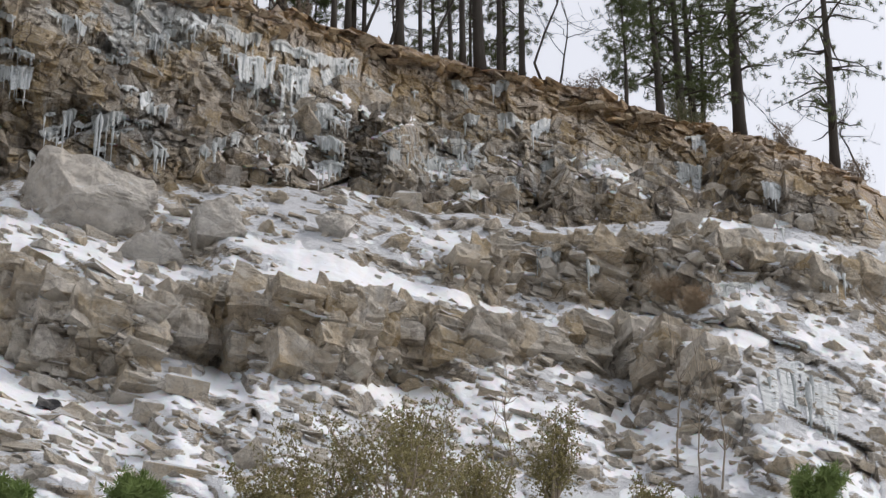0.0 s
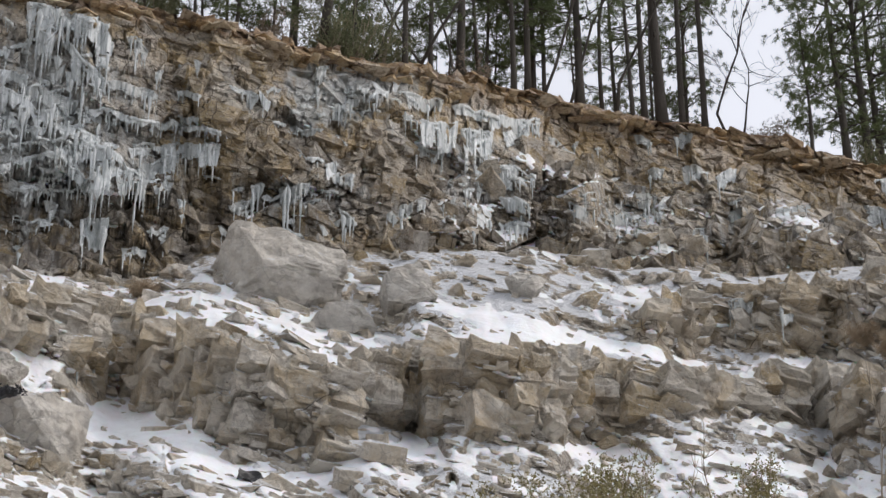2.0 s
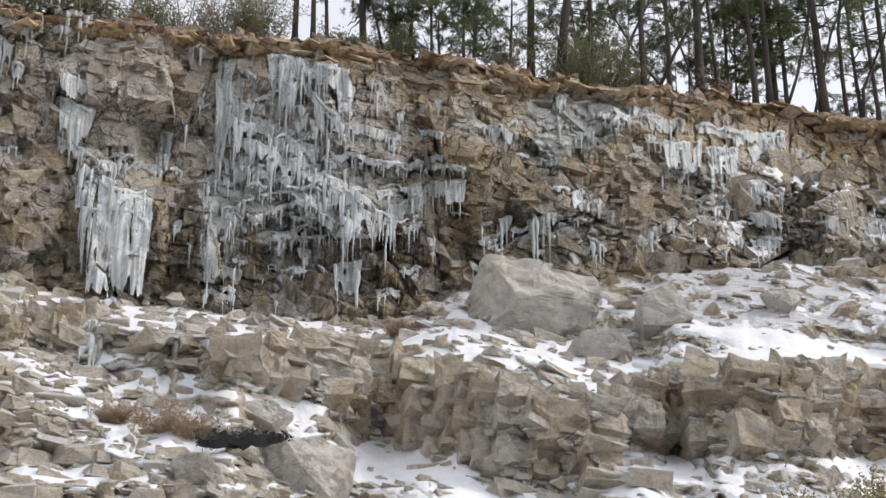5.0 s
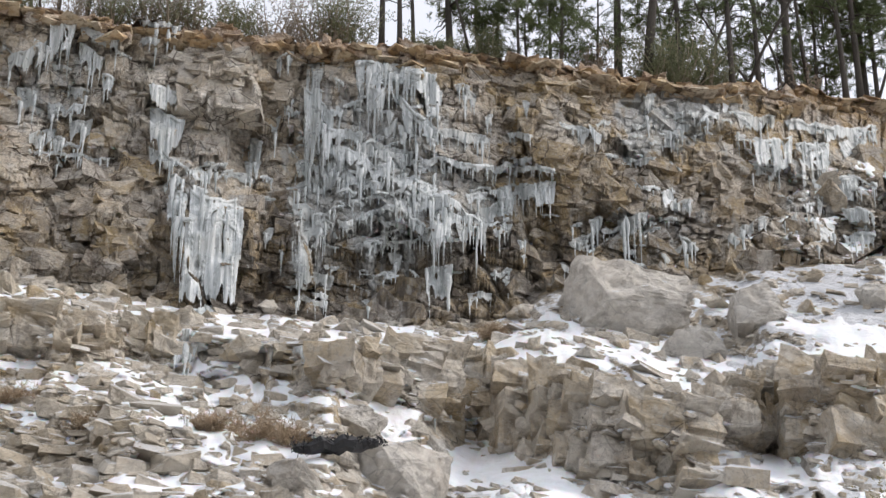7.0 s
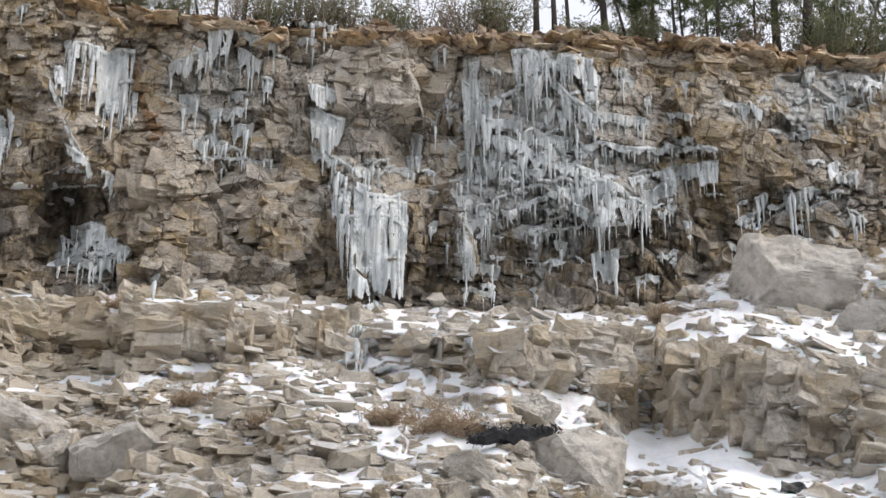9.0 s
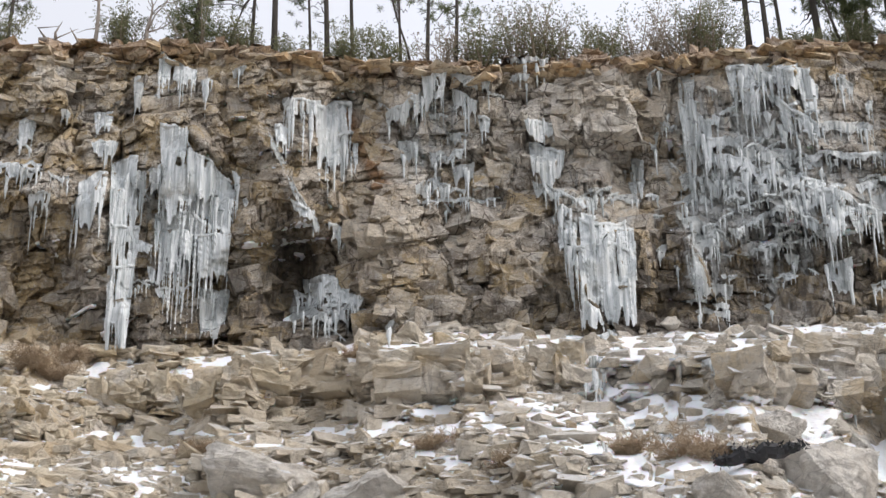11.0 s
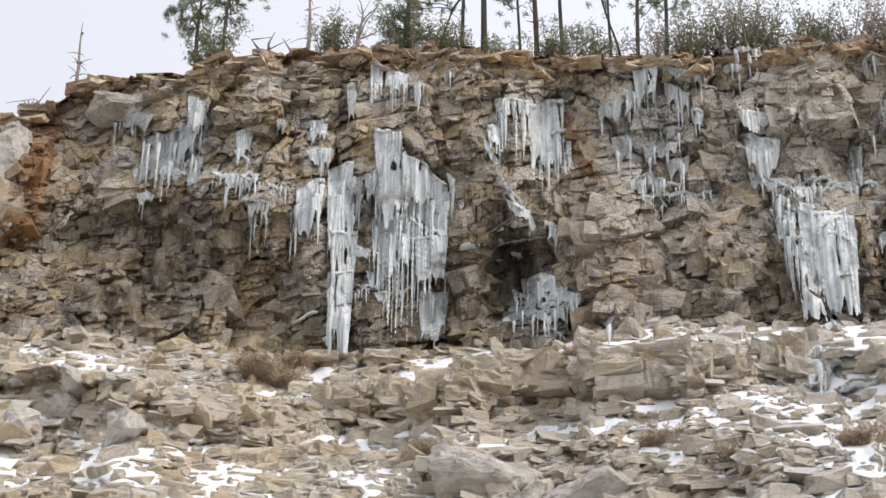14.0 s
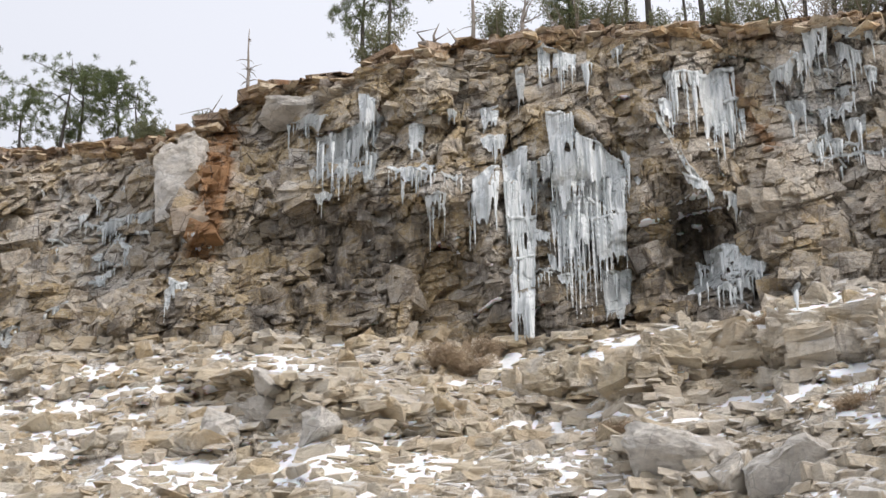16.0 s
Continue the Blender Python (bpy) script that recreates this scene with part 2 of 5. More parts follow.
FOOT_AT = (-60, -34, -27, -23.2, -15.6, -11.3, -8, -5, -2, .5, 3, 6.5, 10, 12.6, 14.5, 18, 23, 26.1, 31.2, 35.5, 41, 46, 62)
FOOT = (20, 26.5, 27.9, 28.7, 29.05, 28.85, 29.1, 29.1, 29.65, 29.8, 29.4, 29.35, 29.15, 29.25, 30.0, 30.3, 30.3, 29.9, 29.4, 29.4, 28.3, 26, 19)
LOW = 19.5
# ledges: bearings, rise of the upper edge, rise of the lower edge, of near-upright rock bands in the slope
LEDGES_FIRST = [
    ((7.4, 8.3, 11, 12.7, 15.2, 18.9), (28.5, 28.5, 28.4, 28.2, 27.5, 26.5), (28.0, 27.3, 26.6, 25.9, 25.1, 24.4)),
    ((18.0, 18.5, 20.7, 22.7, 25.2, 27, 29.5, 32.8, 36.0), (26.5, 26.9, 27.7, 27.55, 27.45, 26.9, 26.6, 26.7, 25.8), (26.0, 25.8, 25.6, 25.3, 25.3, 25.5, 25.8, 25.3, 24.9)),
    ((27.6, 28.6, 31.2, 33.7, 35.6), (28.6, 28.8, 28.9, 28.8, 28.4), (28.3, 27.7, 27.4, 27.0, 27.3)),
    ((-11.4, -11, -7.9, -5.5, -2.1, 1.6), (27.9, 28.1, 28.3, 28.75, 28.9, 28.5), (27.6, 27.1, 27.4, 27.7, 27.6, 27.9)),
]
LEDGES_SECOND = [
    ((34.2, 34.9, 37.9, 41.2), (29.2, 29.1, 28.0, 27.6), (28.9, 28.4, 27.2, 26.8)), ((1.6, 3.5, 6.5, 9), (28.7, 28.9, 28.7, 28.4), (28.1, 27.6, 27.4, 27.5)),
    ((-21, -18, -15.5, -12.5), (27.9, 28.2, 27.6, 27.2), (27.3, 26.7, 26.4, 26.5)),
]
LEDGES = LEDGES_FIRST + LEDGES_SECOND
# hollows and bulges of the face: bearing, rise, half widths, metres inward
HOLLOWS = [(-5.6, 31.0, .8, 1.1, 1.3), (-17.0, 31.3, 2.6, .8, .35), (-15.5, 33.0, 2.6, .6, -.5), (9.4, 30.4, 2.6, .9, .6), (4.9, 33.6, .6, .5, .6),
           (-11.8, 32.0, .5, 1.5, -.4), (-8.4, 32.2, 1.0, 2.0, -.3), (-2.2, 31.5, 1.2, 1.8, -.5), (1.0, 31.2, 1.0, 1.5, -.3), (3.6, 32.2, .8, 1.0, -.5),
           (-6.9, 33.0, .7, 1.3, -.5), (14.4, 31.3, .5, 1.2, .5), (21.8, 31.0, .7, .7, .5), (-20.6, 32.6, 1.2, 1.3, -.9), (6.0, 31, .6, 1.2, .5)]

# slanting ribs of the rock: from and to (bearing, rise), half width, metres outward
RIBS = [(1.2, 31.9, 2.8, 30.3, .14, .3), (-6.9, 34.95, -5.2, 32.75, .25, .5), (-8.9, 34.8, -7.5, 33.8, .2, .5), (-.6, 31.7, -1.6, 30.0, .1, -.35), (2.2, 32.5, 3.6, 30.3, .15, .4),
        (-.7, 30.0, 0, 32.1, .1, .3), (-17.8, 32.6, -14.9, 32.0, .2, .2), (-14.9, 29.6, -14.4, 28.2, .25, .4), (19.5, 29.3, 21.8, 28.6, .25, .3), (23.5, 26.6, 25.1, 25.5, .08, .25),
        (4.9, 35.2, 6.4, 34.0, .12, -.4), (-12.9, 36.6, -12.4, 33.8, .12, -.6), (13.6, 33.4, 14.1, 30.4, .12, -.4), (8.0, 33.6, 11.6, 32.4, .12, .4), (17.2, 34.9, 20.9, 33.4, .2, -.3)]
# lanes where snow has gathered: bearings and rises
LANES = [((7.6, 10.4, 12.7, 15.7), (27.3, 26.2, 25.6, 24.6)), ((18.8, 22.9, 26.1, 30.3, 34.3, 39.0), (24.88, 25.0, 25.1, 24.6, 23.9, 23.0)), ((18.2, 21.3, 25.1, 29.5), (30.0, 29.0, 28.2, 27.3)),
         ((4.9, 8.4, 10.9), (28.9, 27.3, 26.85)), ((2.3, 3.9, 7.3, 9.0), (28.95, 27.95, 27.2, 27.05)), ((3.4, 8.1), (26.45, 25.85)), ((10.8, 13.8, 16.9), (26.1, 25.3, 24.2)),
         ((-7.9, -5, -2.4), (28.75, 28.95, 29.35)), ((-4.2, -1.9, -.3), (27, 27.4, 27.8)), ((14.8, 17.3, 19.6, 21.5), (24.6, 24.05, 24.8, 25.5)), ((35.1, 37.7, 40.2), (26.2, 26.0, 25.3)), ((35.5, 38.0), (29.2, 29.1)),
         ((-26, -21, -16), (25.6, 25.5, 25.3)), ((-12, -7), (26.9, 26.9))]

az = np.concatenate([np.arange(-60, -28.4, .6), np.arange(-28.4, 42.2, .046), np.arange(42.2, 62, .6)])
ROWS_SLOPE, ROWS_FACE = 220, 190


def edge_rise(a):
    """The rim's rise at a bearing, with broken slabs along it."""
    step = cells(a * 1.4, a * 0 + .5, 3)[0][:, 2] - .5
    fine = cells(a * 4.5, a * 0 + .5, 5)[0][:, 2] - .5
    return np.interp(a, RIM_AT, RIM) + .16 * step + .14 * fine + .06 * (fbm(a * 3, a * 0, 2) - .5)


rim, foot = edge_rise(az), np.interp(az, FOOT_AT, FOOT) + .25 * (fbm(az * .8, az * 0, 4) - .5)
foot = np.minimum(foot, rim - .6)
v_slope, v_face = np.linspace(0, 1, ROWS_SLOPE)[:, None], np.linspace(0, 1, ROWS_FACE)[1:, None]
rise = np.concatenate([LOW + (foot - LOW) * v_slope, foot + (rim - foot) * v_face])
bearing = np.broadcast_to(az, rise.shape)
is_face = np.zeros(rise.shape)
is_face[ROWS_SLOPE:] = 1
far_left = 1 - smooth(az, -23.5, -21.7)
y_low, y_foot = 21.0 + 0 * az, 38.3 + 1.0 * (fbm(az * .35, az * 0, 8) - .5)
y_rim = y_foot + 1.5 + 3.0 * far_left + 4.6 * smooth(az, 20, 28) + 1.2 * (1 - smooth(az, -19, -14)) * (1 - far_left)


def metres(a, e, y):
    """The place at a bearing, a rise and a distance y into the cliff."""
    a, e = np.radians(a), np.radians(e)
    return np.stack([y * np.tan(a), y + 0 * a, EYE + y / np.cos(a) * np.tan(e)], -1)


flat = metres(bearing, rise, 38.0 + 0 * rise)
gx, gz = flat[..., 0], flat[..., 2]
warp = fbm(gx * .5, gz * .5, 11)
dip = gz + .18 * np.maximum(gx - 5, 0) - .04 * gx + .8 * fbm(gx * .12, gz * .12, 13, 2)

# how much ground each step up the slope takes: little on bands and risers, much on treads
tread = .45 + 1.5 * fbm(gx * .35, dip * 1.5 + warp, 21, 3) ** 2 + 1.5 * smooth(lattice(gx * .3, dip * 2.6 + warp, 23), .5, .7)
for at, top, bottom in LEDGES:
    t_e, b_e = np.interp(az, at, top), np.interp(az, at, bottom)
    inside = smooth(rise, b_e - .05, b_e + .08) * (1 - smooth(rise, t_e - .08, t_e + .04)) * (az > at[0]) * (az < at[-1])
    above = smooth(rise, t_e, t_e + .1) * (1 - smooth(rise, t_e + .3, t_e + .9)) * (az > at[0]) * (az < at[-1])
    tread = tread * (1 - .93 * inside) * (1 + 1.3 * above)
tread = blur(tread, 0, 9)
run_s = np.cumsum(tread[:ROWS_SLOPE], 0)
run_s = (run_s - run_s[0]) / (run_s[-1] - run_s[0])
shelf = .15 + 2.6 * smooth(lattice(gx * .25, dip * .9 + warp, 31), .5, .75) + fbm(gx * .3, dip * 1.1, 33, 3)
shelf = blur(shelf ** (1 + 1.2 * smooth(bearing, 19, 24)) * (1 + 3 * smooth(bearing, 20, 25) * (1 - smooth(rise, rim - 1.9, rim - 1.4))), 0, 6)
run_f = np.cumsum(shelf[ROWS_SLOPE:], 0)
run_f = run_f / run_f[-1]
depth = np.concatenate([y_low + (y_foot - y_low) * run_s, y_foot + (y_rim - y_foot) * run_f])
for a, e, ra, re, d in HOLLOWS:
    depth = depth + d * np.exp(-(((bearing - a) / ra) ** 2 + ((rise - e) / re) ** 2) ** 2)
for a0, e0, a1, e1, wide, out in RIBS:
    t = np.clip(((bearing - a0) * (a1 - a0) + (rise - e0) * (e1 - e0)) / ((a1 - a0) ** 2 + (e1 - e0) ** 2), 0, 1)
    off = np.hypot(bearing - a0 - t * (a1 - a0), rise - e0 - t * (e1 - e0))
    depth = depth - out * np.exp(-(off / wide) ** 2)
smooth_depth = depth.copy()

# blocks
near_rim = smooth(rise, rim - 1.1, rim - .5)
calm = smooth(az, 21, 27) * is_face * smooth(rise, rim - 1.9, rim - 1.4) * (1 - near_rim)
tone, gold = np.zeros(rise.shape), np.zeros(rise.shape)
depth = depth + is_face * smooth(rise, foot, foot + 1.1) * (1 - near_rim * .6) * 1.8 * (fbm(gx * .2, gz * .13, 37, 3) - .5)
for size_u, size_v, amp, seed in ((2.2, 1.9, .85, 41), (1.0, .85, .5, 42), (.45, .36, .27, 43), (.2, .16, .10, 44)):
    thin = np.where(is_face > 0, .7 - .15 * near_rim, .52 + .5 * (1 - smooth(bearing, 6, 16)))
    crook = fbm(gx * .9, gz * .9, seed + 3, 2)
    layer = dip + .1 * warp + .06 * crook
    layer = np.where((is_face > 0) | (bearing + 5 * (warp - .5) > 21.5), layer, layer * 1.45 + 11.3)
    column = gx + (.12 if seed % 2 else -.15) * gz + .16 * crook + is_face * 1.3 * (lattice(gx * .09, gz * 0, seed + 5) - .5) * (gz - 25)
    layer = layer + is_face * .35 * (lattice(gx * .11, gz * .05, seed + 6) - .5) * gx * .4
    r, du, dv, edge = cells(column / size_u / np.where((is_face > 0) | (gx < 4), 1, 1.5), layer / size_v, seed)
    lean = (r[..., 3] - .5) * du * 2.2 + np.where(is_face > 0, r[..., 4] * .9 - .2, r[..., 4] * 1.0 - .1) * dv
    amount = amp * (1 - (.55 if seed == 41 else 0) * (1 - is_face) * (1 - smooth(bearing, 0, 8))) * (1 - .5 * calm) * thin * (1 - .8 * np.exp(-((rise - foot) / .16) ** 2))
    depth = depth + amount * ((r[..., 2] - .5) * 1.0 + lean) + .17 * amp * (1 - smooth(edge, 0, .07))
    tone = tone + (r[..., 5] - .5) * {41: .35, 42: .6, 43: .45, 44: .2}[seed]
    gold = gold + (r[..., 1] - .5) * {41: .7, 42: .8, 43: .4, 44: 0}[seed]
# a block rests on the one below: most undercuts are filled, but for the hollow under the big overhang
reach = 9
filled = depth.copy()
for k in range(1, reach + 1):
    filled[k:] = np.maximum(filled[k:], depth[:-k] - .02 * k)
hold = .25 + .55 * smooth(fbm(gx * .3, gz * .3, 47, 2), .62, .42) * smooth(bearing + .8 * (rise - 31), -14.5, -12)
hold = hold * (1 - smooth(rise, rim - .5, rim - .15))
depth = depth + hold * is_face * (filled - depth)
depth = np.where(is_face > 0, depth, blur(depth, 1, 1))
tone = .46 + .12 * (1 - is_face) + tone + .5 * (fbm(gx * .4, gz * .4, 51) - .5) + (1 - is_face) * (.1 + .75 * (1 - smooth(bearing, 4, 20)))
depth[-1] = y_rim
depth[:2] = smooth_depth[:2]

# damp rock behind the ice; shade painted into the hollow and under the overhang
ice_wet_shade = np.exp(-((bearing - 9.5) / 4.2) ** 2 - ((rise - 31.0) / 1.5) ** 2) + np.exp(-((bearing + 5.6) / .9) ** 2 - ((rise - 31.0) / 1.3) ** 2) \
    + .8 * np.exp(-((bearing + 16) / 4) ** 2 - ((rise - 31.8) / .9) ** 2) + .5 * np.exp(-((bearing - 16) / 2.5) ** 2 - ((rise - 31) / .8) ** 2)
# dark streaks down the face, and darker rock toward the right end
wet_shade = np.clip(ice_wet_shade + .3 * is_face * smooth(fbm(gx * .35, gz * .1, 55, 3), .45, .65) + .6 * smooth(bearing, 14, 26) * (1 - is_face * .4), 0, 1)
wet_shade = wet_shade * (1 - .95 * smooth(rise, rim - 2.1, rim - 1.4) * smooth(bearing, 17, 23))
rust = np.clip(.5 * smooth(rise, rim - .55, rim - .2) * (1 - .6 * smooth(bearing, 18, 24)) + smooth(bearing, 19, 24) * smooth(rise, rim - 1.7, rim - .5) * .2
               + 2.6 * np.exp(-((bearing + 20.5 + (rise - 32.5) * -.18) / .35) ** 2) * (rise > 30.8) * (rise < 34.6)
               + .9 * np.exp(-((bearing + 3.4 + (rise - 34.5) * .6) / .3) ** 2) * (rise > 33.3) * (rise < 35.6), 0, 1) * is_face
# darker patches toward the foot of the face, paler tone toward its rim
wet_shade = np.clip(wet_shade + .65 * is_face * (1 - smooth(rise - foot, .6, 3.4)) * smooth(fbm(gx * .5, gz * .4, 57, 3), .3, .6), 0, 1)
tone = tone + .22 * is_face * smooth(rise, foot + 2.5, rim - 1.5)
# large stains, and shade painted into hollows: bearing, rise, half widths, then damp and shade, golden, pale
STAINS_AND_SHADE = [(-5.6, 31.4, .7, 1.0, .9, .2, -.2), (6.0, 31.1, .55, 1.1, .9, .4, -.3), (4.0, 33.0, .35, .3, 1, 0, -.4), (-7.0, 30.6, .9, 1.2, .25, 1.0, -.05),
          (-15.3, 30.9, 2.2, .8, .3, .8, -.1), (-16.8, 31.8, 1.8, .5, .35, .5, -.1), (-13.5, 29.0, .9, 1.2, -1, .5, .6), (-16.8, 28.8, 1.8, .5, -.5, 1.0, .2)]
STAINS_OTHER = [(4.6, 35.2, 2.0, 1.2, -.6, -.5, .4), (9.4, 30.8, 3.6, 1.3, .8, .1, -.2), (13.9, 31.4, .9, 1.6, -.2, .9, .0), (-.1, 31.2, 1.9, 1.2, -.3, 0, .05), (9.0, 29.9, 7.0, 1.0, .5, .3, -.12), (1.0, 30.2, 3.0, 1.0, .3, .3, -.12), (-14.5, 32.0, 6.5, 3.0, .1, .5, -.1)]
STAINS_MORE = [(16.8, 31.0, 1.0, .8, .6, .3, -.1), (-24.5, 30.4, 2.0, 1.2, -.2, -.3, .25), (-19.5, 32.4, 2.2, 1.8, -.4, .1, .2), (-18.4, 35.2, 1.1, .3, -.5, -.2, .4), (-10.9, 35.6, .35, 1.0, .8, .3, -.3),
               (31.2, 28.2, 1.6, .6, -.4, .7, .1), (15.2, 35.6, 2.2, .8, -.3, .5, .15), (-3.0, 34.6, .5, 1.0, .3, .7, -.1), (-14.2, 35.0, 1.5, .7, .1, .4, .05)]
for a, e, ra, re, w, g, p in STAINS_AND_SHADE + STAINS_OTHER + STAINS_MORE:
    spot = np.exp(-(((bearing - a) / ra) ** 2 + ((rise - e) / re) ** 2) ** 1.5)
    wet_shade, tone, gold = np.clip(wet_shade + w * spot, 0, 1), tone + p * spot, gold + g * spot
# a thin film of ice where water has seeped: bearing, rise, half widths, share
SEEPS = [(8.9, 33.0, 3.0, 3.0, .95), (3.6, 33.0, 1.6, 1.6, .5), (-1.2, 34.8, 2.0, 1.6, .55), (-9.6, 32.4, 1.7, 2.6, .5), (-16.3, 33.9, 1.4, .8, .6), (18.6, 34.3, 2.4, .8, .8), (12.6, 32.6, 1.6, 1.6, .6),
         (17.3, 31.6, 2.4, 1.0, .55), (22.8, 32.6, 1.8, 1.6, .6), (27.5, 31.4, 2.6, 1.1, .6), (31.5, 30.6, 3.0, .8, .5), (36.0, 27.0, 4.5, 1.6, .3), (-24.2, 31.4, 2.0, 1.4, .5), (-4.3, 30.2, 1.2, .8, .5), (5.5, 28.6, 2.2, .7, .6)]
SEEPS_WHITE = [(17.5, 34.52, 0.90, 0.75, 1.15), (17.4, 33.85, 0.81, 0.60, 1.1), (19.0, 34.58, 1.26, 0.52, 1.15), (20.0, 34.73, 1.08, 0.37, 1.1)]
film = np.zeros(rise.shape)
for a, e, ra, re, share in SEEPS + SEEPS_WHITE:
    film = np.maximum(film, share * np.exp(-(((bearing - a) / ra) ** 2 + ((rise - e) / re) ** 2)))
band = smooth(bearing, 16, 22) * smooth(rise, rim - 2.2, rim - 1.2) * is_face
tone = tone + .5 * band
tan = np.clip(.5 * near_rim + .3 * (1 - is_face) * (1 - smooth(bearing, -4, 4)) + .5 * band + .15 + .3 * is_face - .3 * is_face * smooth(bearing, -6, -2) * (1 - smooth(bearing, 11, 15)) + .42 * (1 - smooth(bearing, -10, -3)) * is_face + 1.2 * gold + .9 * smooth(bearing, 17, 23) * smooth(rise, rim - 2.0, rim - 1.1) * is_face + .3 * np.exp(-((bearing - 17) / 4) ** 2) * is_face + .7 * np.exp(-((bearing + 14) / 2.5) ** 2 - ((rise - 28.9) / 1.0) ** 2)
              + .75 * np.exp(-((bearing - 23) / 2.6) ** 2 - ((rise - 26.4) / .9) ** 2) + .5 * np.exp(-((bearing - 13.5) / 1.5) ** 2) * is_face
              + .6 * np.exp(-((bearing - 31.5) / 3) ** 2 - ((rise - 28.0) / .7) ** 2) + .5 * wet_shade, 0, 1)
dust = np.clip(.4 + .42 * smooth(bearing, 2, 22), 0, 1) * (.45 + .55 * (1 - is_face) + .05 * is_face * smooth(bearing, 18, 24) * (rise < rim - 1.2))


def grid_faces(rows, cols, keep=None):
    i = np.arange(rows * cols).reshape(rows, cols)
    quads = np.stack([i[:-1, :-1], i[:-1, 1:], i[1:, 1:], i[1:, :-1]], -1).reshape(-1, 4)
    return quads if keep is None else quads[keep.reshape(-1)]


def mesh_of(name, points, quads, material, attributes=(), smooth_shade=False):
    """A mesh out of an array of points and one of faces, with colour attributes."""
    used, index = np.unique(quads, return_inverse=True)
    quads = index.reshape(quads.shape)
    points = points.reshape(-1, 3)[used]
    me = bpy.data.meshes.new(name)
    me.from_pydata(points.tolist(), [], quads.tolist())
    for label, channels in attributes:
        colour = np.ones((len(points), 4), np.float32)
        for k, c in enumerate(channels):
            colour[:, k] = np.asarray(c, np.float32).reshape(-1)[used]
        layer = me.attributes.new(label, "FLOAT_COLOR", "POINT")
        layer.data.foreach_set("color", colour.reshape(-1))
    me.materials.append(material)
    if smooth_shade:
        me.polygons.foreach_set("use_smooth", np.ones(len(me.polygons), bool))
    return me


def thing(name, label, category, group="", kind="", at=(0, 0, 0), data=None):
    ob = new(name, data)
    ob.location = at
    return tagged(ob, label, category, group, kind)


def part(name, data, parent, label=""):
    ob = new(name, data)
    ob.parent = parent
    if label:
        tagged(ob, label)
    return ob


# the cliff runs down to the roadside and back over the wooded top
skirt = [np.stack([9 * np.tan(np.radians(az)), 9 + 0 * az, 0 * az - .3], -1)]
low = metres(az, LOW + 0 * az, y_low)
for k in (.3, .6, .85):
    skirt.append(skirt[0] * (1 - k) + low * k + np.stack([0 * az, 0 * az, .5 * (fbm(az * .5, az * 0 + k * 9, 61) - .5)], -1))
top = metres(az, rim, y_rim)
back_rows = []
for out, up in ((.5, .3), (1.5, .95), (3, 1.7), (6, 2.5), (14, 3.3), (40, 5), (120, 8)):
    back_rows.append(top + np.stack([0 * az, out + 0 * az, up + .35 * (fbm(az * 1.2, az * 0 + out, 63) - .5)], -1))
surface = metres(bearing, rise, depth)
cliff_points = np.concatenate([np.stack(skirt), surface, np.stack(back_rows)])
grow = lambda a, lo, hi: np.concatenate([np.full((len(skirt), len(az)), lo), a, np.full((len(back_rows), len(az)), hi)])
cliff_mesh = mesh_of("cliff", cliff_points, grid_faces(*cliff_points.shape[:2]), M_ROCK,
                     (("stain_shade", (grow(rust, 0, 1), grow(wet_shade, 0, 0), grow(tan, .3, .5))), ("tone", (grow(np.clip(tone, 0, 1), .5, .3), grow(dust, .5, 0), grow(film, 0, 0)))))
cliff = thing("cliff", "blocky grey and tan quartzite road cut with rust-stained rim", "cliff", kind="structure", data=cliff_mesh)

ground_mesh = mesh_of("ground", np.array([[[-2500, -2500, -.25], [2500, -2500, -.25]], [[-2500, 2500, -.25], [2500, 2500, -.25]]], float), np.array([[0, 1, 3, 2]]), M_GRAVEL)
thing("ground", "grey gravel verge below the road cut", "ground", kind="structure", data=ground_mesh)


def on_rock(a, e, toward=0.0):
    """The place on the rock at a bearing and a rise, moved some metres toward the road."""
    c = int(np.clip(np.searchsorted(az, a), 1, len(az) - 2))
    r = int(np.clip(np.searchsorted(rise[:, c], e), 1, rise.shape[0] - 2))
    return Vector(metres(np.array(a), np.array(e), np.array(min(depth[r, c], depth[r - 1, c]) - toward)))


# ---------------------------------------------------------------- snow between the stones
bed = metres(bearing, rise, blur(depth, 1, 2))
along, upward = np.gradient(bed, axis=1), np.gradient(bed, axis=0)
normal = np.cross(along, upward)
flatness = np.abs(normal[..., 2]) / np.maximum(np.linalg.norm(normal, axis=-1), 1e-9)
zone = np.interp(bearing, (-30, -22, -14, -8, 0, 8, 14, 24, 42), (-.02, 0, .03, .05, .08, .08, .06, .03, -.03))
zone = zone - np.exp(-((rise - foot) / .3) ** 2) * (.18 + .15 * smooth(bearing, 20, 24)) - is_face * (.26 - .42 * smooth(bearing, 19, 24) * smooth(rim - rise, 1.3, 1.9)) - .3 * near_rim
lane = np.zeros(rise.shape)
for at, path in LANES:
    lane = np.maximum(lane, np.exp(-((rise - np.interp(bearing, at, path)) / .2) ** 2) * smooth(bearing, at[0] - .5, at[0] + .4) * (1 - smooth(bearing, at[-1] - .4, at[-1] + .5)))
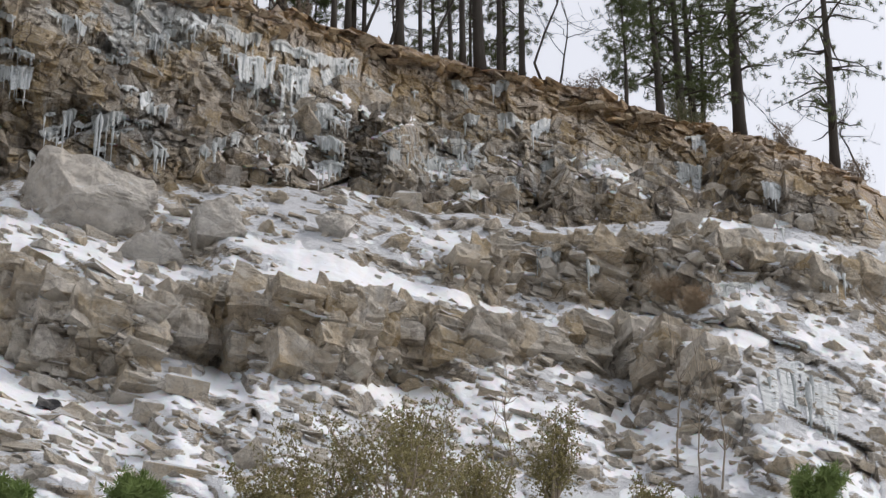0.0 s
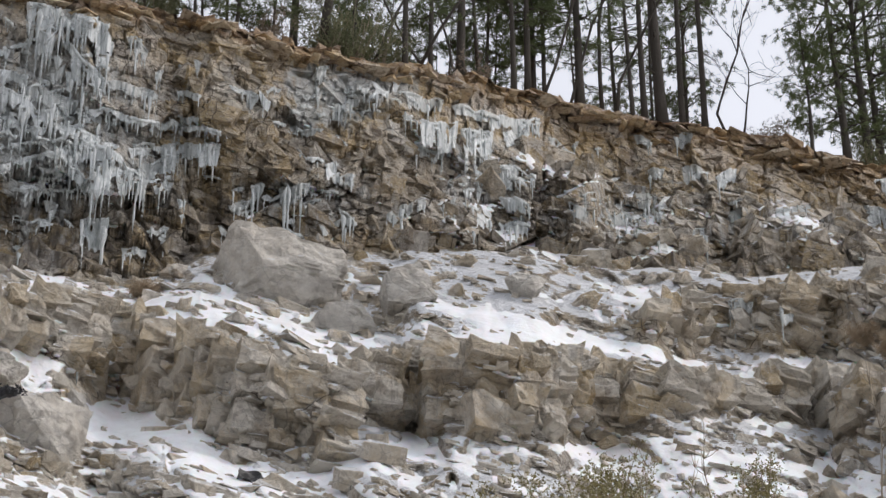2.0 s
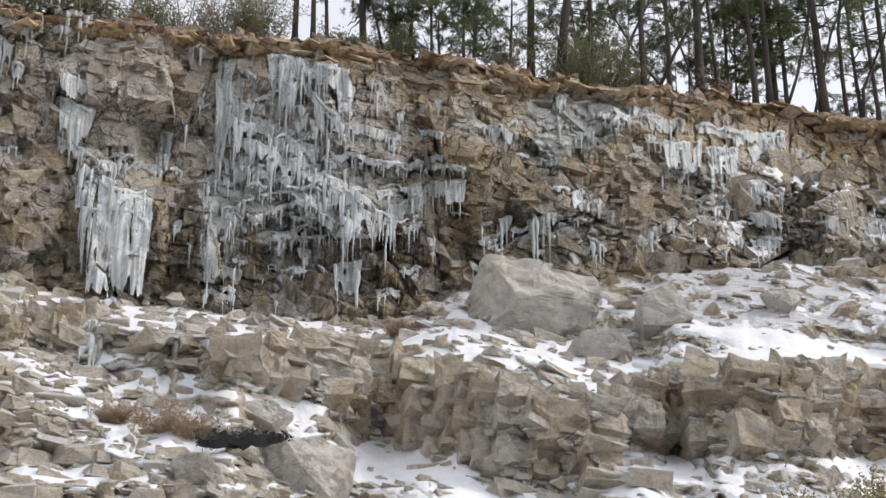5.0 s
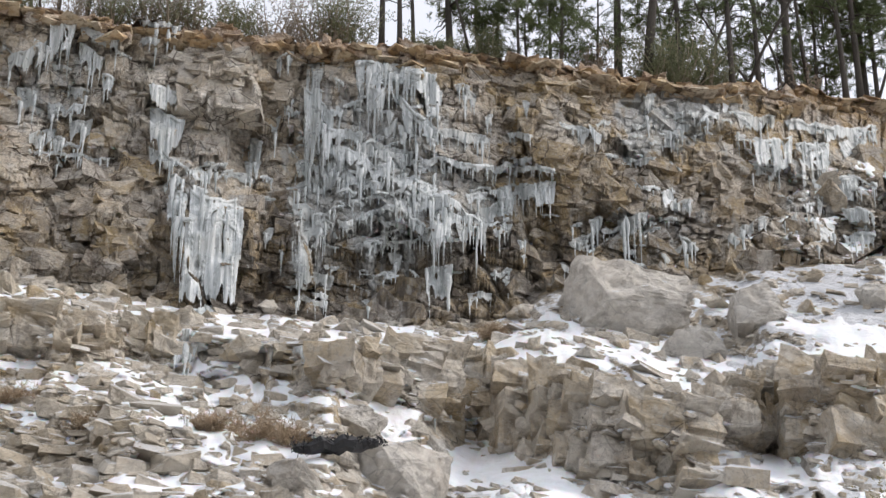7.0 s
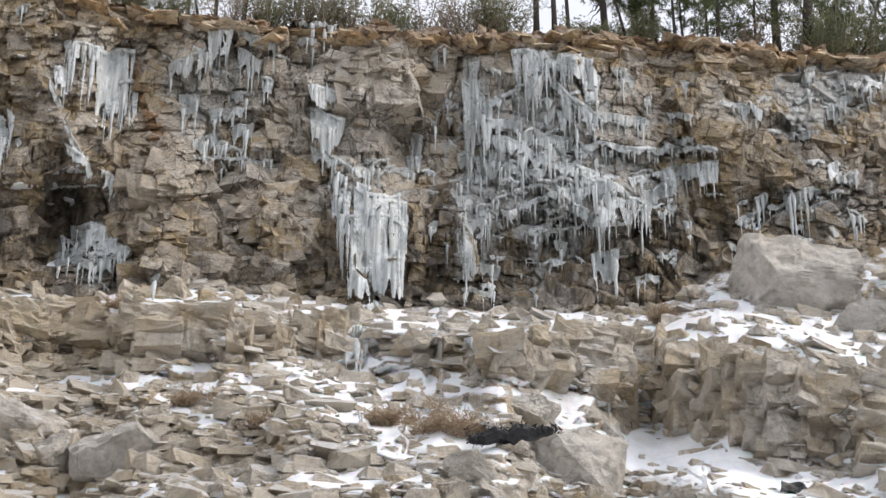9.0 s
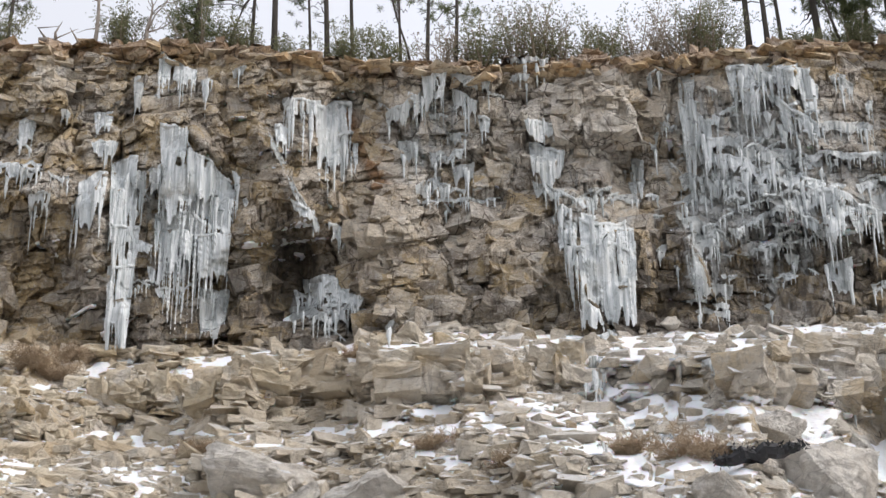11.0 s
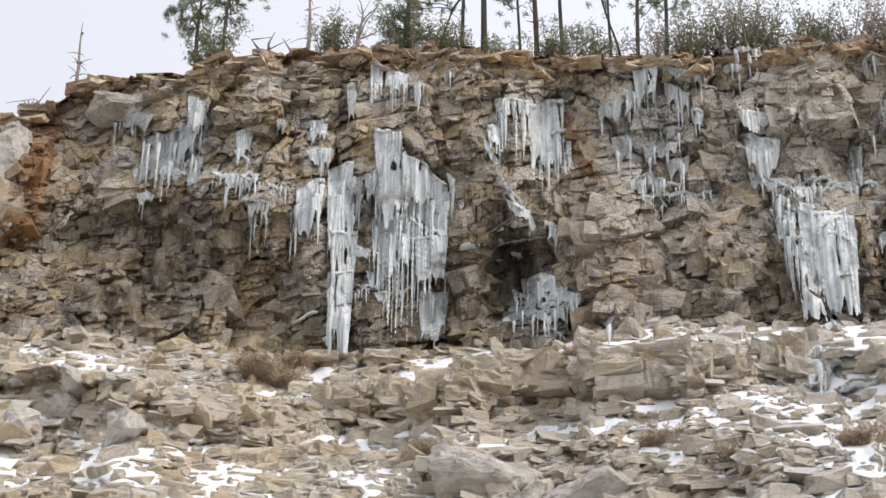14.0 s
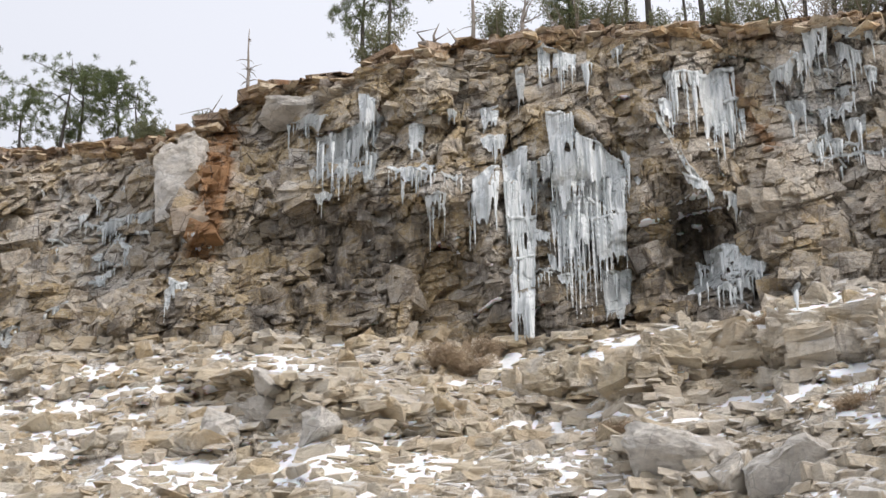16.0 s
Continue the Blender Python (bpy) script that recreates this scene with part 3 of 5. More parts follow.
# drifts: bearing, rise, half widths, depth of snow
DRIFTS_FIRST = [(3.4, 29.36, 1.02, 0.33, 0.5), (3.6, 28.40, 0.43, 0.67, 0.45), (2.3, 27.03, 1.36, 0.13, 0.4), (8.2, 26.88, 0.51, 0.52, 0.45), (9.9, 26.38, 1.19, 0.21, 0.4), (12.8, 25.34, 1.88, 0.33, 0.5), (8.4, 29.27, 1.88, 0.12, 0.3), (14.4, 28.14, 1.36, 0.21, 0.35), (-0.2, 27.55, 1.19, 0.12, 0.35), (2.7, 24.81, 1.02, 0.21, 0.4), (4.1, 29.13, 0.77, 0.45, 0.4)]
DRIFTS_SECOND = [(-6.1, 28.60, 1.36, 0.13, 0.4), (-16.9, 25.50, 1.54, 0.24, 0.4), (-13.4, 25.72, 1.54, 0.21, 0.4), (-8.9, 28.86, 0.68, 0.21, 0.4), (-11.2, 28.49, 0.38, 0.82, 0.4), (2.0, 27.04, 1.19, 0.13, 0.4), (-0.4, 28.49, 1.02, 0.12, 0.3), (27.8, 24.51, 2.73, 0.24, 0.5), (14.1, 28.44, 2.05, 0.21, 0.4), (20.1, 26.70, 1.02, 0.24, 0.4), (13.8, 25.76, 2.05, 0.21, 0.4)]
drift = np.zeros(rise.shape)
for a, e, ra, re, much in DRIFTS_FIRST + DRIFTS_SECOND:
    drift = np.maximum(drift, much * np.exp(-(((bearing - a) / ra) ** 2 + ((rise - e) / re) ** 2)))
patch = fbm(gx * .4, dip * 1.2 + warp, 71, 4) - .5 + .42 * lane + drift
lane = np.maximum(lane, drift * 1.6)
fill = flatness - .80 + zone + .8 * patch + .75 * (fbm(gx * 2.2, dip * 6.0, 75, 4) - .5)
lying = blur(depth, 1, 3) - np.clip(fill * .6, -.2, .1) - .02 * (fbm(gx * 3, gz * 3, 73) - .5)
lying = np.maximum(lying, depth - .13)
keep = (fill > -.3) & (rise < rim - .35) & (bearing > -29) & (bearing < 42.5)
keep = keep[:-1, :-1] & keep[1:, 1:] & keep[1:, :-1] & keep[:-1, 1:]
snow_mesh = mesh_of("snow", metres(bearing, rise, lying), grid_faces(*rise.shape, keep), M_SNOW, smooth_shade=True)
thing("snow", "thin patchy white snow lying between rocks on the slope", "snow", kind="stuff", data=snow_mesh)


# ---------------------------------------------------------------- shapes
def hull(seed, points=16, boxy=.55):
    """An angular stone about 1 m across."""
    r = random.Random(seed)
    bm = bmesh.new()
    for _ in range(points):
        v = Vector((r.uniform(-1, 1), r.uniform(-1, 1), r.uniform(-1, 1)))
        big = max(abs(c) for c in v) or 1
        v = (v / big) * boxy + v.normalized() * (1 - boxy)
        bm.verts.new((v.x * .5, v.y * .5, v.z * .5))
    out = bmesh.ops.convex_hull(bm, input=bm.verts)
    bmesh.ops.delete(bm, geom=[g for g in out["geom_interior"] if isinstance(g, bmesh.types.BMVert)], context="VERTS")
    return bm


def stone_mesh(seed, points=16, boxy=.55, cuts=0, rough=.0, material=None):
    bm = hull(seed, points, boxy)
    if cuts:
        bmesh.ops.subdivide_edges(bm, edges=bm.edges, cuts=cuts, use_grid_fill=True)
        for v in bm.verts:
            v.co += v.co.normalized() * (rough * (noise.noise(v.co * 3 + Vector((seed, 0, 0))) + .5 * noise.noise(v.co * 8)) + .07 * (noise.cell(v.co * 4.3 + Vector((0, seed, 0))) - .5))
    me = bpy.data.meshes.new("stone")
    bm.to_mesh(me)
    bm.free()
    me.materials.append(material or M_LOOSE)
    return me


def boulder_mesh(seed, points, rough):
    """A boulder about 1 m across: broken along planes, its faces slightly uneven and its edges chipped."""
    r = random.Random(seed)
    bm = hull(seed, points, .62)
    for _ in range(3):
        bmesh.ops.subdivide_edges(bm, edges=[e for e in bm.edges if e.calc_length() > .07], cuts=1, use_grid_fill=True)
    for v in bm.verts:
        u = v.co * 1.0
        chip = noise.cell(u * 5 + Vector((seed, 0, 0))) - .5
        v.co += v.normal * (rough * (.7 * noise.noise(u * 5 + Vector((0, seed, 0))) + .5 * noise.noise(u * 13)) + .03 * chip)
    me = bpy.data.meshes.new("boulder")
    bm.normal_update()
    bm.to_mesh(me)
    bm.free()
    me.materials.append(M_BOULDER)
    return me


def tube(path, radii, sides=6):
    """Points and faces of a tapered tube along a path."""
    path = np.asarray(path, float)
    pts, faces = [], []
    for i, p in enumerate(path):
        d = path[min(i + 1, len(path) - 1)] - path[max(i - 1, 0)]
        d = d / (np.linalg.norm(d) + 1e-9)
        side = np.cross(d, (0, 0, 1) if abs(d[2]) < .9 else (1, 0, 0))
        side = side / np.linalg.norm(side)
        other = np.cross(d, side)
        for k in range(sides):
            a = 2 * math.pi * k / sides
            pts.append(p + radii[i] * (math.cos(a) * side + math.sin(a) * other))
    for i in range(len(path) - 1):
        for k in range(sides):
            n = (k + 1) % sides
            faces.append((i * sides + k, i * sides + n, (i + 1) * sides + n, (i + 1) * sides + k))
    faces.append(tuple(range(sides))[::-1])
    faces.append(tuple(range((len(path) - 1) * sides, len(path) * sides)))
    return pts, faces


def joined(name, pieces, material, smooth_shade=True):
    pts, faces = [], []
    for p, f in pieces:
        base = len(pts)
        pts.extend(tuple(q) for q in p)
        faces.extend(tuple(base + i for i in face) for face in f)
    me = bpy.data.meshes.new(name)
    me.from_pydata(pts, [], faces)
    me.materials.append(material)
    if smooth_shade:
        me.polygons.foreach_set("use_smooth", np.ones(len(me.polygons), bool))
    return me


def blades(name, centres, material, r, count=10, length=.22, width=.018, lift=.3):
    """Tufts of thin needles or leaves round each centre."""
    pts, faces = [], []
    for c in centres:
        for _ in range(count):
            d = Vector((r.gauss(0, 1), r.gauss(0, 1), r.gauss(lift, 1))).normalized()
            s = d.cross(Vector((r.gauss(0, 1), r.gauss(0, 1), r.gauss(0, 1)))).normalized() * width * r.uniform(.7, 1.3)
            tip = c + d * length * r.uniform(.6, 1.2)
            mid = c + d * length * .45
            base = len(pts)
            pts += [c, mid + s, tip, mid - s]
            faces.append((base, base + 1, base + 2, base + 3))
    me = bpy.data.meshes.new(name)
    me.from_pydata([tuple(p) for p in pts], [], faces)
    me.materials.append(material)
    return me


# ---------------------------------------------------------------- stones
STONES = [stone_mesh(100 + k, 11 + k % 6, .4 + .06 * (k % 6), 1, .05) for k in range(14)]
CHIPS = [stone_mesh(130 + k, 9 + k % 5, .45 + .06 * (k % 6)) for k in range(14)]
pick = random.Random(5)


def lay_stone(a, e, size, flat=.7):
    """Where a loose stone lies: sunk a little into the slope, at a random turn."""
    p = on_rock(a, e, .12 * size)
    turn = Euler((pick.uniform(-.6, .1), pick.uniform(-.3, .4), pick.uniform(0, 6.28)))
    return Matrix.LocRotScale(p, turn, (size * pick.uniform(.8, 1.4), size * pick.uniform(.7, 1.1), size * flat * pick.uniform(.7, 1.2)))


def slope_spot():
    while True:
        a = pick.uniform(-27.5, 40.5)
        e = pick.uniform(22.5, 29.6)
        if e < np.interp(a, FOOT_AT, FOOT) - .1:
            return a, e


for k in range(200):
    a, e = slope_spot()
    ob = thing("rock", "loose angular grey-tan rock lying on the snowy slope", "rock", "loose rocks on the slope", data=STONES[k % len(STONES)])
    ob.matrix_world = lay_stone(a, e, pick.choice((.3, .35, .42, .5, .65)))

for k in range(70):
    a = -26 + 66 * (k + pick.random()) / 70
    e = float(np.interp(a, az, foot)) + pick.uniform(-.45, .12)
    ob = thing("rock", "angular rock fallen against the foot of the cliff", "rock", "rocks at the foot of the cliff", data=STONES[k % len(STONES)])
    ob.matrix_world = lay_stone(a, e, pick.choice((.22, .3, .38, .5, .6)), .8)

for k in range(30):
    a = 21.5 + 17.5 * (k + pick.random()) / 30
    low_e, high_e = float(np.interp(a, az, foot)), float(np.interp(a, az, rim)) - 1.7
    ob = thing("rock", "ice-glazed rock bedded in the steep upper slope", "rock", "rocks on the upper slope", data=STONES[k % len(STONES)])
    ob.matrix_world = lay_stone(a, low_e + (max(high_e, low_e + .2) - low_e) * pick.random(), pick.choice((.3, .4, .5, .65, .8)), .8)

def broken_slab(seed, lean=.32, uneven=.2):
    """A flat broken block of unit size: eight uneven corners, its upper edges knocked off."""
    r = random.Random(seed)
    bm = bmesh.new()
    bmesh.ops.create_cube(bm, size=1)
    for v in bm.verts:
        v.co += Vector((r.uniform(-uneven, uneven), r.uniform(-uneven, uneven), r.uniform(-.15, .15)))
        if v.co.z > 0:
            v.co.y += lean
    bmesh.ops.bevel(bm, geom=[e for e in bm.edges if sum(v.co.z for v in e.verts) > .3], offset=r.uniform(.03, .09), segments=1, affect="EDGES")
    out = [v.co.copy() for v in bm.verts], [tuple(v.index for v in f.verts) for f in bm.faces]
    bm.free()
    return out


pts, faces = [], []
SHARDS = [broken_slab(130 + k) for k in range(24)]
CHIPS_OF = [([v.co.copy() for v in me.vertices], [tuple(p.vertices) for p in me.polygons]) for me in CHIPS]
for k in range(24000):
    a = pick.uniform(-27.5, 40.5)
    e = pick.uniform(22.5, 32.5 if a > 19 else 29.8)
    c = int(np.searchsorted(az, a))
    q = int(np.searchsorted(rise[:, c], e))
    if q >= rise.shape[0] or e > (rim[c] - 1.6 if a > 21 else foot[c] + .1):
        continue
    if pick.random() < .8 * lane[q, c] or (a > 3 and pick.random() < .45):
        continue
    if pick.random() > .35 + .75 * lattice(np.array(a * .8 + e * .25), np.array(e * 2.4), 81):
        continue
    if ((a + 13.5) / .9) ** 2 + ((e - 28.9) / 1.0) ** 2 < 1 and pick.random() < .8:
        continue
    large = pick.random() < (.3 if a < 3 else .18)
    size = pick.choice((.2, .25, .31, .4)) if large and (a < 20 or a > 29) else pick.choice((.06, .08, .1, .13, .17, .21))
    p = on_rock(a, e, .02 * size)
    tilt = .04 + .1 * float(smooth(np.array(a), 3, 10))
    turn = Euler((pick.gauss(.3, .25), tilt + pick.gauss(0, .1), pick.gauss(0, .35)))
    m = Matrix.LocRotScale(p, turn, (size * pick.uniform(.8, 1.7), size * pick.uniform(.7, 1.1), size * pick.uniform(.25, .75)))
    vs, fs = SHARDS[k % len(SHARDS)] if k % 5 else CHIPS_OF[k % len(CHIPS_OF)]
    base = len(pts)
    pts += [tuple(m @ v) for v in vs]
    faces += [tuple(base + i for i in f) for f in fs]


def rubble_material():
    n = Nodes("rubble")
    r = n.tree.nodes.new("ShaderNodeNewGeometry").outputs["Random Per Island"]
    c = n.mix(n.ramp(n.fract(r, 8.3), 0, 1, .05, .42), broken(n, r, .8), rgb(.78, .735, .66))
    return n.done(c, .88)


rubble = bpy.data.meshes.new("rubble")
rubble.from_pydata(pts, [], faces)
rubble.materials.append(rubble_material())
thing("rubble", "small broken grey and tan stones scattered over the slope", "rubble", kind="stuff", data=rubble)

# the great boulders: bearing, rise of the middle, width, height, turn, label
BOULDERS = [
    (16.71, 29.35, 3.1, 1.7, 0, "huge rounded grey boulder with a dark hollow on the slope"),
    (18.97, 28.35, 1.9, 1.0, 25, "orange-tan angular boulder below a larger grey one"),
    (10.0, 25.1, 2.1, 1.5, 40, "large pale sharp-edged boulder standing in snow"),
    (8.61, 26.5, 1.2, .55, 10, "flat grey boulder above a strip of dark brush"),
    (20.71, 29.15, 1.7, 1.0, 70, "smooth grey slab leaning on the slope"),
    (-6.3, 25.5, 2.5, 1.1, 15, "long pale grey slab on the rubble"),
    (-3.1, 25.1, 1.9, .95, 50, "tan flat-topped boulder on the rubble"),
    (-5.0, 25.0, 1.0, .7, 80, "pale angular boulder on the rubble"),
    (-19.8, 26.5, .95, .75, 30, "blue-grey angular boulder on the slope"),
    (-18.5, 26.9, 1.1, .95, 60, "blue-grey upright boulder on the slope"),
    (-18.4, 27.8, .95, .6, 100, "flat-topped grey boulder on the slope"),
    (-17.0, 26.6, 1.1, .7, 140, "tan broken boulder on the slope"),
    (24.4, 29.2, 1.2, .8, 20, "grey boulder with snow round its foot"),
    (7.2, 24.9, 1.3, .6, 75, "pale yellow-edged slab in the rubble"),
    (11.2, 25.9, .7, .5, 15, "grey boulder beside a ledge"),
    (-21.6, 33.0, 1.5, 2.5, 5, "tall pale grey slab at the corner of the cliff"),
    (-21.2, 34.0, .8, .6, 35, "pale cracked block beside a rust streak"),
    (-18.2, 34.95, 1.7, .55, 10, "broad grey slab below the rim"),
]
for k, (a, e, w, h, turn, label) in enumerate(BOULDERS):
    ob = thing("boulder", label, "boulder", "boulders on the slope", data=boulder_mesh(300 + k * 3, 26 if k == 0 else 15, .05 if k == 0 else .03))
    p = on_rock(a, e, .1)
    ob.matrix_world = Matrix.LocRotScale(p, Euler((radians(-16), radians(4), radians(turn))), (w * .95, w * .7, h * 1.05))

# jointed blocks standing proud of the ledges, parts of the cliff
def joint_block(seed):
    """A jointed block: a box with uneven corners, knocked edges and slightly bent faces."""
    r = random.Random(seed)
    bm = bmesh.new()
    bmesh.ops.create_cube(bm, size=1)
    for v in bm.verts:
        v.co += Vector((r.uniform(-.1, .1), r.uniform(-.14, .14), r.uniform(-.12, .12)))
    bmesh.ops.subdivide_edges(bm, edges=bm.edges[:], cuts=3, use_grid_fill=True)
    at = Vector((seed * 1.7, 0, 0))
    for v in bm.verts:
        step = noise.cell(Vector((v.co.x * 2.6, v.co.y * 2.6, v.co.z * 3.4)) + at) - .5
        v.co += v.co.normalized() * (.08 * step + .03 * noise.noise(v.co * 4 + at))
    me = bpy.data.meshes.new("block")
    bm.to_mesh(me)
    bm.free()
    me.materials.append(M_LOOSE)
    return me


BLOCKS = [joint_block(500 + k) for k in range(10)]
count = 0
for at, top_e, low_e in LEDGES:
    a = at[0] + .3
    while a < at[-1] - .3:
        hi, lo = np.interp(a, at, top_e), np.interp(a, at, low_e)
        e, width = lo + .05, pick.choice((.3, .4, .5, .65, .9))
        while e < hi - .2 and count < 300:
            tall = min(pick.choice((.2, .3, .4, .55, .7)), hi - e)
            p = on_rock(a + .35 * width, e + tall * .55, -.38 + pick.uniform(-.14, .16))
            ob = part("block", BLOCKS[count % len(BLOCKS)], cliff)
            ob.matrix_world = Matrix.LocRotScale(p, Euler((pick.uniform(-.4, -.05), pick.uniform(.02, .14), pick.uniform(-.3, .3))), (width * 1.05, 1.0, tall * 1.02))
            count += 1
            e += tall * pick.uniform(.95, 1.1)
        a += width * pick.uniform(.95, 1.25)


# thin slabs lying broken along the rim
def slab_material():
    n = Nodes("rim_slab")
    r = n.chance()
    c = n.mix(n.ramp(n.noise(2.5, 5, .7), .42, .58), rgb(.6, .49, .33), rgb(.47, .32, .17))
    c = n.mix(n.ramp(r, .3, 1, 0, .7), c, rgb(.58, .52, .43))
    c = n.mix(n.ramp(n.noise(7, 5, .7), .5, .6, 0, .7), c, rgb(.14, .095, .06))
    n.bump(n.noise(9, 5, .7), .8, .05)
    return n.done(c, .9)


M_SLAB = slab_material()
SLABS = []
for k in range(12):
    corners, sides = broken_slab(600 + k)
    slab_mesh = bpy.data.meshes.new("slab")
    slab_mesh.from_pydata([tuple(v) for v in corners], [], sides)
    slab_mesh.materials.append(M_SLAB)
    SLABS.append(slab_mesh)
for k in range(280):
    a = -27.5 + 68 * (k + pick.random()) / 280
    drop = pick.choice((.05, .1, .16, .24, .35, .5))
    size = pick.choice((.14, .2, .26, .34, .44))
    ob = thing("slab", "flat tan slab lying broken along the cliff rim", "rock", "slabs along the rim", data=SLABS[k % len(SLABS)])
    ob.matrix_world = Matrix.LocRotScale(on_rock(a, float(np.interp(a, az, rim)) - drop, .04), Euler((pick.gauss(0, .12), pick.gauss(.06, .12), pick.gauss(0, .4))),
                                         (size * pick.uniform(.8, 1.4), .35, pick.uniform(.05, .14)))


# ---------------------------------------------------------------- ice
def icicle_mesh(seed):
    """A drooping icicle of unit length and unit width, hanging from its origin."""
    r = random.Random(seed)
    path, radii = [], []
    for i in range(8):
        t = i / 7
        path.append((.06 * math.sin(3 * t + seed), .05 * math.cos(2 * t + seed), -t))
        radii.append(.5 * (1 - t) ** .75 * (1 + .28 * math.sin(9 * t + seed)) * r.uniform(.85, 1.15) + .02)
    return joined("icicle", [tube(path, radii, 6)], M_ICE)


ICICLES = [icicle_mesh(k) for k in range(9)]
iced = blur(depth, 1, 1)
drip = random.Random(9)

# each curtain of a fall: bearing and rise of its lip's two ends, longest drop, share that is a closed sheet, how close its icicles hang, how clear it is
FALLS_1 = [
    ("thin frost-white ice curtains below a grey slab", [(-18.21, 34.77, -16.96, 34.93, 1.20, 0.3, 0.6, 0.3), (-17.27, 34.39, -15.51, 34.80, 1.65, 0.5, 0.8, 0.3), (-17.46, 33.56, -15.53, 33.90, 0.90, 0.4, 0.5, 0.5),
      (-15.92, 35.44, -15.46, 35.39, 1.80, 0.5, 0.9, 0.2), (-15.65, 35.46, -15.26, 35.03, 1.35, 0.3, 0.6, 0.4), (-15.25, 34.96, -14.98, 34.97, 0.60, 0.3, 0.7, 0.4),
      (-15.81, 33.96, -15.36, 33.99, 1.20, 0.5, 0.6, 0.6)]),
]
FALLS_2 = [
    ("short white ice cone hanging above an iced shelf", [(-14.29, 34.71, -13.83, 34.77, 1.12, 0.75, 1, 0), (-14.97, 33.56, -13.55, 33.62, 0.67, 0.2, 0.7, 0), (-14.52, 33.51, -13.72, 33.54, 1.05, 0.35, 0.8, 0.1),
      (-13.72, 33.47, -12.64, 33.35, 0.60, 0.2, 0.4, 0.3), (-13.78, 32.87, -13.19, 32.89, 1.65, 0.4, 0.7, 0.3), (-13.04, 35.06, -12.81, 35.06, 0.90, 0.4, 0.8, 0.3)]),
    ("long slender icicles beside a thick ice pillar", [(-12.44, 32.76, -12.26, 32.77, 1.65, 0.5, 0.8, 0.3), (-11.99, 35.16, -11.44, 35.17, 0.90, 0.5, 0.7, 0.2), (-12.00, 34.42, -11.24, 34.36, 1.05, 0.4, 0.7, 0.2),
      (-12.29, 33.36, -11.49, 33.53, 2.69, 0.45, 0.75, 0.2)]),
]
FALLS_3 = [
    ("small icicle fringe just below the rusty rim", [(-10.82, 36.08, -10.58, 36.08, 1.95, 0.6, 0.6, 0.5), (-10.09, 36.68, -8.89, 36.39, 1.27, 0.35, 0.8, 0.1), (-10.04, 36.76, -9.78, 36.69, 0.90, 0.8, 1, 0.1),
      (-8.65, 36.24, -8.37, 36.24, 0.97, 0.6, 0.8, 0.2), (-7.68, 36.53, -7.31, 36.56, 0.75, 0.4, 0.7, 0.4)]),
    ("thick knobbly pillar of white ice reaching the ground", [(-11.32, 33.91, -10.60, 34.07, 1.80, 0.9, 1, 0.1), (-11.30, 33.24, -10.49, 33.25, 1.65, 0.85, 1, 0), (-11.18, 32.19, -10.39, 32.20, 1.65, 0.9, 1, 0),
      (-11.19, 31.15, -10.46, 31.16, 2.24, 0.9, 1, 0.1), (-11.21, 29.65, -10.61, 29.73, 0.90, 0.7, 0.9, 0.2)]),
]
FALLS_4 = [
    ("tall domed frozen waterfall with long white icicles", [(-9.89, 34.97, -9.07, 34.87, 1.27, 0.95, 1, 0), (-10.68, 33.70, -9.70, 33.86, 1.50, 0.4, 0.6, 0.3), (-9.88, 33.85, -8.71, 34.01, 1.95, 0.7, 0.9, 0.1),
      (-8.98, 34.46, -7.59, 33.55, 1.65, 0.6, 1, 0.05), (-8.89, 33.71, -7.54, 33.33, 3.44, 0.35, 0.95, 0), (-9.77, 32.73, -8.35, 32.51, 1.35, 0.8, 1, 0.1),
      (-9.86, 32.58, -8.71, 32.51, 3.29, 0.4, 0.8, 0.15), (-9.77, 31.76, -8.89, 31.76, 2.24, 0.5, 0.8, 0.2), (-8.71, 32.21, -7.56, 32.21, 2.69, 0.4, 0.9, 0.1),
      (-8.36, 30.72, -7.53, 30.71, 1.50, 0.9, 0.8, 0.3), (-7.54, 33.85, -7.36, 33.77, 1.65, 0.3, 0.7, 0.2), (-7.19, 33.10, -7.06, 33.10, 0.90, 0.3, 0.6, 0.4)]),
]
FALLS_5 = [
    ("bright white ice fall tapering to a long point", [(-6.03, 35.84, -4.84, 35.80, 1.65, 0.3, 0.9, 0.1), (-4.94, 35.66, -3.84, 35.69, 1.95, 0.8, 1, 0), (-4.52, 34.90, -3.61, 34.94, 2.09, 0.45, 1, 0),
      (-6.24, 35.10, -5.88, 35.09, 1.05, 0.5, 0.8, 0.2)]),
    ("slanting ribbon of ice leading to a frozen mound", [(-6.43, 34.88, -5.23, 33.06, 0.37, 0.9, 0.9, 0.4), (-5.67, 33.14, -4.97, 32.90, 0.37, 0.7, 1, 0.1), (-4.98, 32.75, -4.81, 32.52, 1.20, 0.4, 0.8, 0.2),
      (-4.46, 32.51, -3.76, 32.33, 1.20, 0.4, 0.9, 0.1), (-5.22, 31.04, -3.82, 31.14, 0.90, 0.6, 1, 0), (-5.50, 30.67, -3.42, 30.68, 0.75, 0.4, 0.9, 0.1),
      (-5.60, 30.23, -3.35, 30.30, 1.05, 0.3, 0.6, 0.4), (-5.60, 30.08, -5.43, 30.07, 1.05, 0.3, 0.7, 0.3)]),
]
